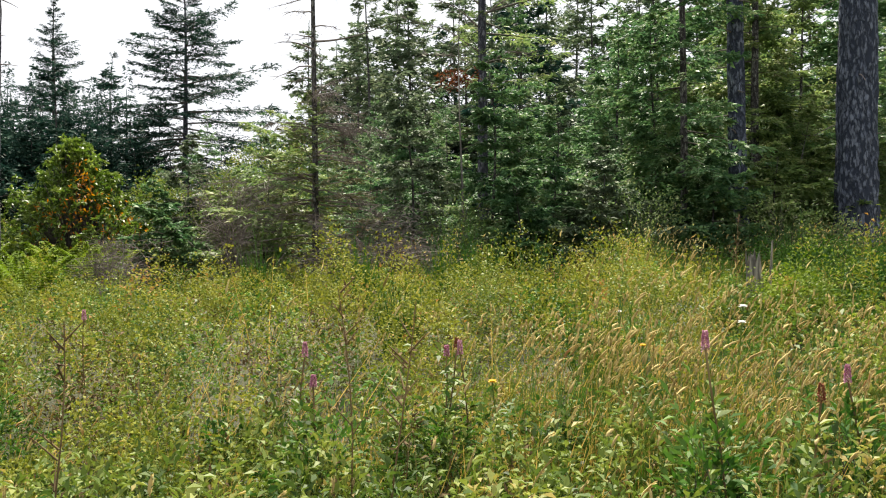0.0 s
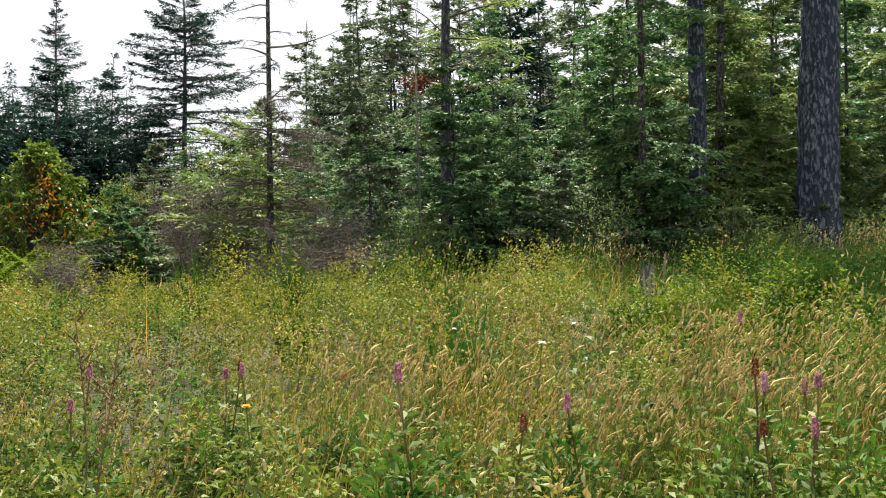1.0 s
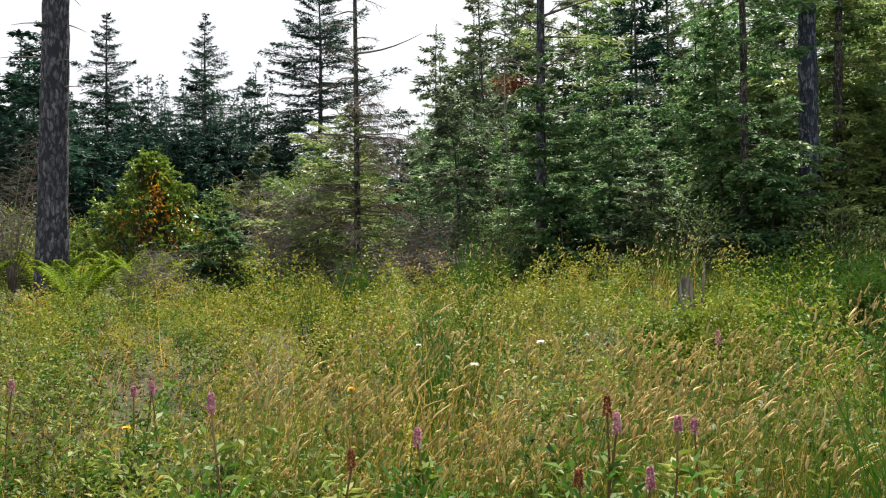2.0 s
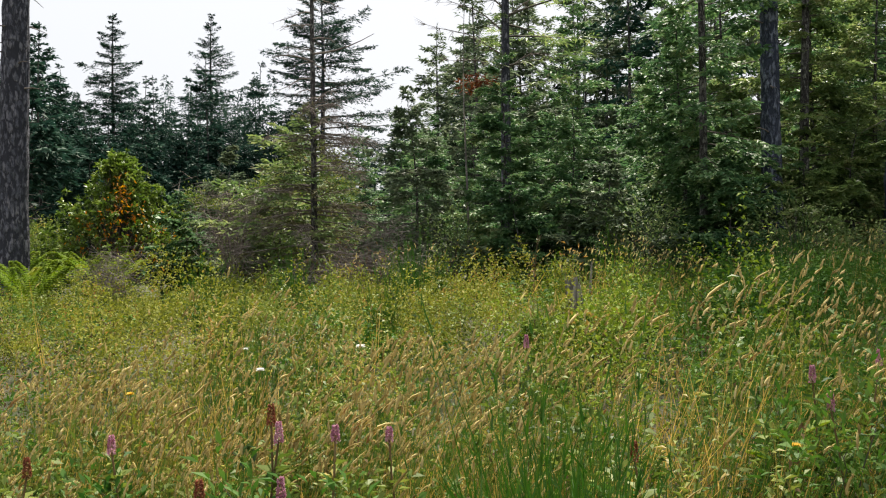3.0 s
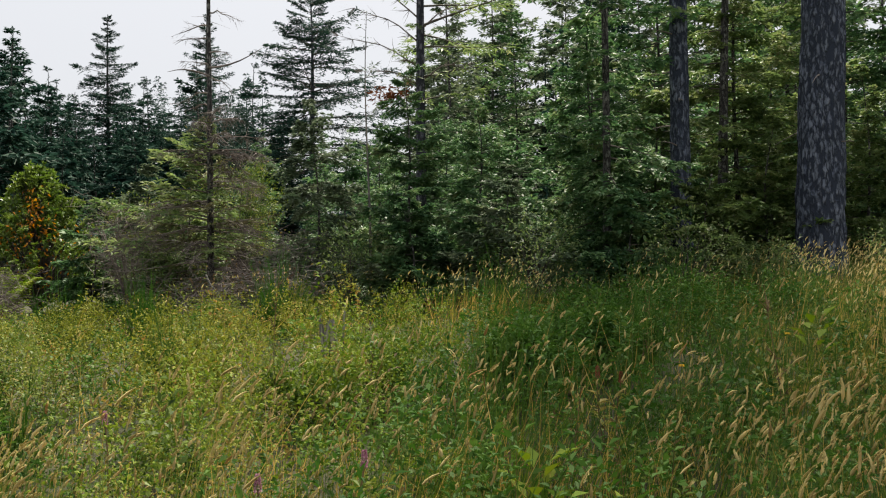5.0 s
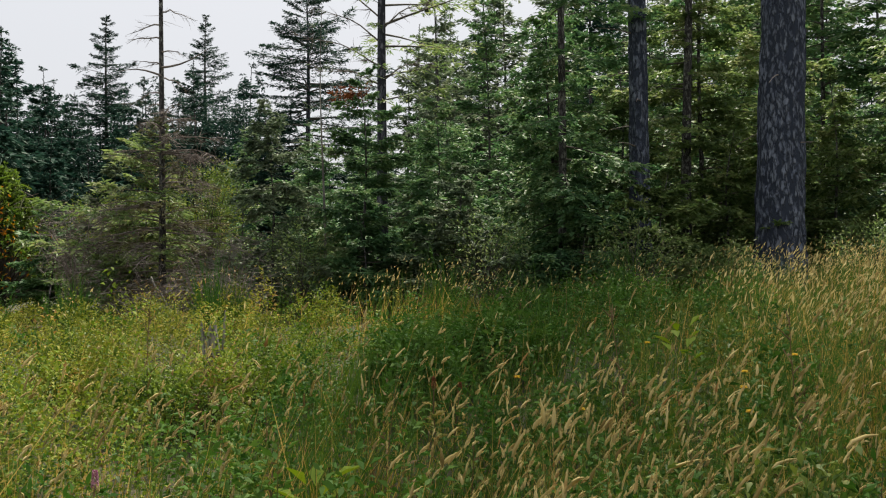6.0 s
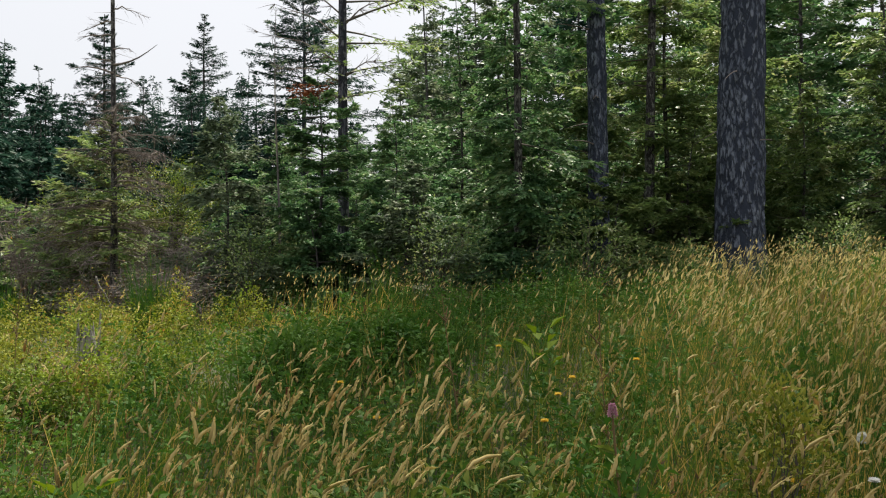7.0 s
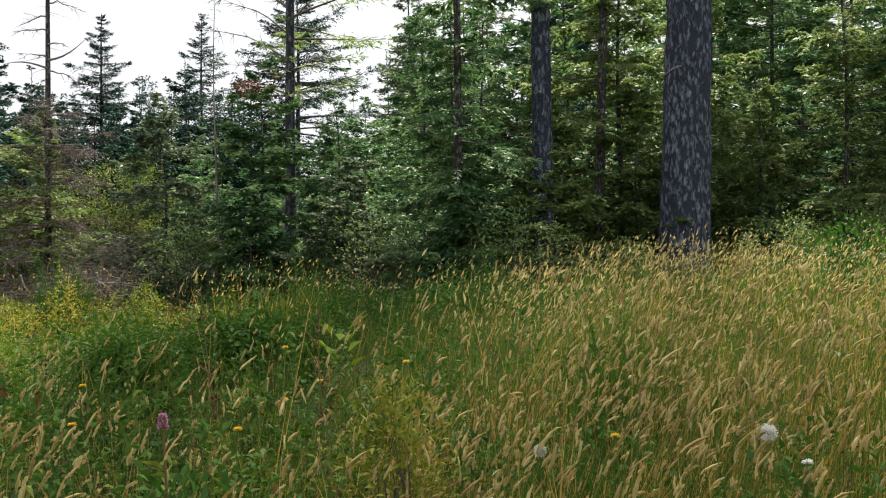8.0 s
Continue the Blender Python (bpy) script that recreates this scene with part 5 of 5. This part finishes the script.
i = np.repeat(np.arange(n), 6)
u = RNG.uniform(0.5, 1.0, len(i))
q = p[i] + d[i] * (hh[i] * u)[:, None]
add_leaves(pile, q, RNG.normal(size=(len(i), 3)) + (0, 0, 0.3), RNG.normal(size=(len(i), 3)), RNG.uniform(0.012, 0.035, len(i)), 0.009, 0.3, 0.4)
tagged(part("withered_stems", pile, M_STALK), "thin brown withered herb stems among the leaves", "plants", kind="stuff")

# short growth on and behind the track
x = RNG.uniform(-12, 16, 26000)
y = 3.0 - 12 * RNG.random(26000) ** 1.5
ok = y < track_edge(x) + 0.1
x, y = x[ok], y[ok]
n = len(x)
pile = Pile()
add_ribbons(pile, np.stack([x, y, ground_z(x, y) - 0.01], -1), unit(np.stack([RNG.normal(0, 0.35, n), RNG.normal(0, 0.35, n), np.ones(n)], -1)), RNG.uniform(0.08, 0.24, n), 0.012, RNG.normal(0, 0.35, (n, 3)), 3)
tagged(part("short_grass", pile, M_BLADE), "short trodden grass of the track", "grass", kind="stuff")


# ---- flowers and single plants ----
def spire_flower(x, y, top, col, seed, tall=0.10):
    t = thing("pink_spire_flower" if col is M_PINK else "faded_spire_flower", x, y, gz(x, y),
              "pink fluffy flower spire on a leafy stem" if col is M_PINK else "rust-brown faded flower spire on a leafy stem", "flower", "flower spires in the meadow")
    r = np.random.default_rng(seed)
    h = top - gz(x, y)
    stem = Pile()
    s = np.linspace(0, 1, 6)
    path = np.stack([0.03 * np.sin(s * 3 + seed), 0.02 * s, h * s - 0.02], -1)
    add_tubes(stem, path[None], np.full((1, 6), 0.003), 5)
    stem = part("stem", stem, M_STALK, t)
    lv = Pile()
    k = 24
    u = r.uniform(0.35, 0.86, k)
    a = r.uniform(0, 6.28, k)
    q = np.stack([np.interp(u, s, path[:, 0]), np.interp(u, s, path[:, 1]), u * h], -1)
    add_leaves(lv, q, np.stack([np.cos(a), np.sin(a), np.full(k, 0.5)], -1), np.array([0, 0, 1.0]) + r.normal(0, 0.4, (k, 3)), 0.055, 0.018)
    part("leaves", lv, M_FORB, stem)
    sp = Pile()
    k = 300
    u = r.random(k) ** 0.8
    a = r.uniform(0, 6.28, k)
    rr = 0.0062 * (1 - u) ** 0.6 * r.uniform(0.5, 1.1, k) + 0.002
    q = np.stack([path[-1, 0] + np.cos(a) * rr, path[-1, 1] + np.sin(a) * rr, h - 0.03 + tall * u], -1)
    add_leaves(sp, q, np.stack([np.cos(a), np.sin(a), r.normal(0.4, 0.5, k)], -1), r.normal(size=(k, 3)), 0.006, 0.0045)
    part("blossom", sp, col, t)


for k, (x, y, top, pink) in enumerate(((-0.14, 2.56, 1.0, 1), (-0.07, 2.6, 1.0, 1), (0.55, 1.71, 1.09, 1), (-0.51, 2.26, 0.94, 1), (-0.6, 2.61, 1.0, 1), 
                                       (1.5, 1.79, 1.04, 1), (1.63, 1.78, 1.05, 1), (1.98, 3.38, 1.12, 1), (1.02, 1.94, 0.97, 1), 
                                       (1.76, 2.04, 1.0, 1), (1.6, 1.62, 0.95, 1), (3.15, 2.81, 1.12, 1), (3.12, 2.42, 1.07, 1), (2.89, 2.61, 1.09, 1), (2.9, 2.33, 1.05, 1), (5.28, 2.9, 1.38, 1),
                                       (-1.8, 3.81, 1.07, 1), (0.86, 1.79, 0.94, 0), (-0.1, 2.62, 1.02, 0), (1.47, 1.8, 1.08, 0), (2.35, 1.95, 0.98, 0), (1.45, 1.55, 0.97, 0), (3.85, 4.3, 1.2, 0), (3.93, 4.36, 1.17, 0))):
    spire_flower(x, y, top, M_PINK if pink else M_RUST, 200 + k, 0.03 if x > 5 else 0.052 if k % 3 else 0.038)


def disc_flower(name, x, y, top, petal, label, group, seed, size=0.02, petals=16, ball=False):
    t = thing(name, x, y, gz(x, y), label, "flower", group)
    r = np.random.default_rng(seed)
    h = top - gz(x, y)
    stem = Pile()
    s = np.linspace(0, 1, 5)
    path = np.stack([0.03 * np.sin(s * 2.5 + seed), 0.02 * s, h * s - 0.02], -1)
    add_tubes(stem, path[None], np.full((1, 5), 0.0022), 5)
    part("stem", stem, M_FORB, t)
    head = Pile()
    tip = path[-1]
    if ball:
        d = unit(r.normal(size=(420, 3)))
        add_leaves(head, tip + d * size * 0.35, d, r.normal(size=(420, 3)), size * 0.75, 0.003)
    else:
        n = petals * 2
        a = np.linspace(0, 12.566, n, endpoint=False)
        lift = np.where(np.arange(n) < petals, 0.15, 0.6)
        add_leaves(head, np.repeat(tip[None], n, 0), np.stack([np.cos(a), np.sin(a) - 0.3, lift], -1), np.array([0, -0.5, 1.0]) + 0 * r.normal(size=(n, 3)), size, size * 0.45)
    part("seed_ball" if ball else "petals", head, petal, t)


for k, (x, y, top) in enumerate(((4.49, 3.78, 1.2), (5.04, 3.74, 1.21), (5.07, 4.29, 1.28), (4.7, 4.87, 1.34), (6.1, 3.65, 1.24), (5.7, 3.16, 1.18), (5.08, 4.05, 1.25), (4.2, 4.26, 1.25), (5.32, 4.57, 1.32),
                                 (6.22, 3.18, 1.19), (0.6, 2.75, 1.0), (2.8, 2.3, 0.95), (0.05, 2.25, 0.94))):
    disc_flower("yellow_flower", x, y, top, M_YELLOW, "small yellow hawkweed-like flower on a thin stem", "yellow meadow flowers", 260 + k, 0.015)
for k, (x, y, top, size) in enumerate(((1.28, 3.52, 1.1, 0.022), (1.03, 2.91, 1.07, 0.017), (6.51, 3.41, 1.24, 0.015), (5.85, 3.15, 1.19, 0.015), (6.93, 5.14, 1.44, 0.018), (0.75, 3.6, 1.08, 0.014))):
    disc_flower("white_flower", x, y, top, M_WHITE, "white daisy-like flower on a thin stem", "white meadow flowers", 280 + k, size)
disc_flower("seed_clock", 6.5, 3.65, 1.26, M_WHITE, "round grey-white fluffy seed clock on a stem", "seed clocks", 290, 0.024, ball=True)
disc_flower("seed_clock", 5.96, 3.54, 1.22, M_WHITE, "round grey-white fluffy seed clock on a stem", "seed clocks", 291, 0.016, ball=True)


def dry_weed(x, y, h, seed):
    t = thing("dry_weed", x, y, gz(x, y), "dark dry weed stalk with withered side shoots", "plant", "dry weed stalks")
    r = np.random.default_rng(seed)
    pile = Pile()
    s = np.linspace(0, 1, 7)
    path = np.stack([0.05 * np.sin(s * 2.5 + seed), 0.03 * s, h * s - 0.03], -1)
    add_tubes(pile, path[None], (0.0036 * (1 - 0.6 * s))[None], 5)
    k = 9
    u = r.uniform(0.35, 0.95, k)
    a = r.uniform(0, 6.28, k)
    q = np.stack([np.interp(u, s, path[:, 0]), np.interp(u, s, path[:, 1]), u * h], -1)
    s4 = np.linspace(0, 1, 4)[None, :, None]
    o = np.stack([np.cos(a), np.sin(a), np.full(k, 1.0)], -1)
    add_tubes(pile, q[:, None] + o[:, None] * 0.05 * s4, np.array([0.003, 0.0025, 0.002, 0.001]) * np.ones((k, 1)), 4)
    stalk = part("stalk", pile, M_STALK, t)
    lv = Pile()
    i = r.integers(0, k, 40)
    add_leaves(lv, q[i] + o[i] * (0.05 * r.random(40))[:, None], r.normal(size=(40, 3)), r.normal(size=(40, 3)), 0.02, 0.008, 0.3, 0.4)
    part("withered_leaves", lv, M_STALK, stalk)


for k, (x, y, h) in enumerate(((-0.25, 1.75, 0.82), (-1.13, 1.66, 0.84), (-0.45, 2.03, 0.85), (4.59, 4.44, 0.9), (5.25, 3.95, 0.85), (1.95, 5.4, 0.95))):
    dry_weed(x, y, h, 300 + k)


def rosette(x, y, seed, rise=0.20):
    t = thing("broad_leaved_plant", x, y, gz(x, y), "plant with large bright green oval leaves", "plant", "broad-leaved plants")
    r = np.random.default_rng(seed)
    for k in range(9):
        a = k * 2.4
        pile = Pile()
        d = np.array([[math.cos(a), math.sin(a), r.uniform(0.5, 1.3)]])
        b = np.array([[0, 0, rise + 0.02 * k]])
        add_leaves(pile, b + unit(d) * 0.06, d, np.array([[0, 0, 1.0]]), 0.10 * r.uniform(0.8, 1.2), 0.052, 0.12, 0.2, 0.5)
        add_ribbons(pile, b * 0, unit(b + unit(d) * 0.06), np.linalg.norm(b + unit(d) * 0.06), 0.006, np.zeros((1, 3)), 2)
        part("leaf", pile, M_FERN if seed % 2 else M_FORB, t)


rosette(3.62, 3.35, 321)
rosette(2.84, 2.65, 323)
rosette(6.05, 6.6, 322)
rosette(4.9, 5.1, 325, 0.42)


def bramble(x, y, h, seed):
    """A low bramble: round green leaves, a few turned red."""
    t = thing("bramble_plant", x, y, gz(x, y), "low bramble with round green leaves and some red ones", "plant")
    r = np.random.default_rng(seed)
    for k in range(26):
        a, u = r.uniform(0, 6.28), r.uniform(0.45, 1.0)
        tip = np.array([math.cos(a) * 0.16 * r.uniform(0.3, 1.2), math.sin(a) * 0.14 * r.uniform(0.3, 1.2), h * u])
        pile = Pile()
        d = unit(tip * (1, 1, 0) + r.normal(0, 0.03, 3))[None] + np.array([[0, 0, r.uniform(-0.2, 0.5)]])
        add_leaves(pile, tip[None], d, np.array([[0, -0.3, 1.0]]) + r.normal(0, 0.25, (1, 3)), 0.046 * r.uniform(0.8, 1.25), 0.040, 0.1, 0.15, 0.5)
        add_tubes(pile, np.array([tip * 0, tip * (0.3, 0.3, 0.6), tip])[None], np.array([[0.003, 0.0025, 0.0015]]), 4)
        red = k % 5 == 0
        part("leaf", pile, M_RED_LEAF if red else M_FERN if k % 3 == 0 else M_FORB, t, "leaf turned red" if red else "")


bramble(3.82, 2.72, 0.52, 351)
leafy_bush("bushy_herb", 5.64, 3.18, 0.74, 0.13, M_SHRUB, 30, 2600, (0.024, 0.008), 352, "fine-leaved bushy yellow-green herb among the grass", "plant", "", 0.8, 0.3)


# leafy herbs under the flower spires
for k, (x, y, h, w) in enumerate(((2.95, 2.36, 0.56, 0.17), (3.18, 2.62, 0.56, 0.2), (2.82, 2.62, 0.5, 0.15), (1.0, 1.97, 0.46, 0.12), (1.47, 1.74, 0.52, 0.14), (1.72, 1.72, 0.48, 0.13), (-0.1, 2.5, 0.42, 0.14),
                                  (0.52, 1.72, 0.5, 0.1), (5.28, 2.95, 0.62, 0.14), (-0.5, 2.3, 0.42, 0.12), (2.3, 2.0, 0.44, 0.12))):
    leafy_bush("leafy_herb", x, y, h, w, M_HERB_DARK, 16, 460, (0.044, 0.014), 340 + k, "grey-green herb with lance-shaped leaves", "plant", "leafy herbs under the flower spires", 0.8, 0.3)


for k, (x, y, h, w) in enumerate(((2.28, 5.42, 0.42, 0.26), (2.02, 5.45, 0.40, 0.26), (2.42, 5.75, 0.44, 0.24))):
    leafy_bush("low_shrub", x, y, h, w, M_LIME, 26, 2400, (0.030, 0.016), 360 + k, "low lime-green leafy shrub round the old stump", "shrub", "low shrubs round the stump", 0.8, 0.2)


# weathered stump stick and brush heap
stump = thing("old_stump", 2.12, 5.73, gz(2.12, 5.73), "weathered grey broken stump standing in the undergrowth", "stump")
pile = Pile()
add_trunk(pile, 0.74, 0.064, (0.03, 0), 0.02, flare=1.6, rough=0.25, sides=28, rows=30, seed=5, top=0.7)
v = pile.v[0].reshape(30, 28, 3)
v[24:, :, 2] += (np.random.default_rng(6).random(28) * 0.14 - 0.08)[None] * np.linspace(0, 1, 6)[:, None]
part("stub", pile, M_WOOD_GREY, stump)
pile = Pile()
stick = np.stack([0.09 + 0.05 * np.linspace(0, 1, 6), np.full(6, -0.03), np.linspace(-0.05, 0.7, 6)], -1)
add_tubes(pile, stick[None], np.array([[0.016, 0.014, 0.013, 0.011, 0.009, 0.005]]), 7)
part("stick", pile, M_WOOD_GREY, stump, "thin grey broken stick")
heap = thing("brush_heap", -0.7, 11.4, gz(-0.7, 11.4), "low wide heap of grey-brown dead brush and dry stems", "brush heap")
pile = Pile()
rnd = np.random.default_rng(331)
for k in range(44):
    c = np.array([rnd.uniform(-0.85, 0.85), rnd.normal(0, 0.25), rnd.uniform(0.08, 0.62)])
    dead_sprays(pile, 34, c, np.array([0.18, 0.14, 0.08]), 0.34, 0.009, rnd, 0.35)
tagged(part("twigwork", pile, M_DEAD_TWIG, heap), kind="stuff")
for k in range(16):
    c = np.array([rnd.uniform(-0.8, 0.8), rnd.normal(0, 0.2), rnd.uniform(0.12, 0.6)])
    o = unit(np.array([rnd.normal(), rnd.normal(0, 0.4), rnd.normal(0.1, 0.3)]))
    pile = Pile()
    stick = c + o * np.linspace(-0.45, 0.45, 5)[:, None] * rnd.uniform(0.6, 1.2) + rnd.normal(0, 0.015, (5, 3))
    add_tubes(pile, stick[None], np.array([[0.013, 0.012, 0.010, 0.008, 0.004]]), 5)
    part("stick", pile, M_WOOD_GREY, heap, "pale grey dead stick")
pile = Pile()
n = 420
p = rnd.normal(size=(n, 3)) * (0.45, 0.25, 0.14) + (0, -0.05, 0.5)
add_leaves(pile, p, rnd.normal(size=(n, 3)), rnd.normal(size=(n, 3)), 0.055, 0.028, 0.3, 0.4)
part("withered_leaves", pile, M_STALK, heap)
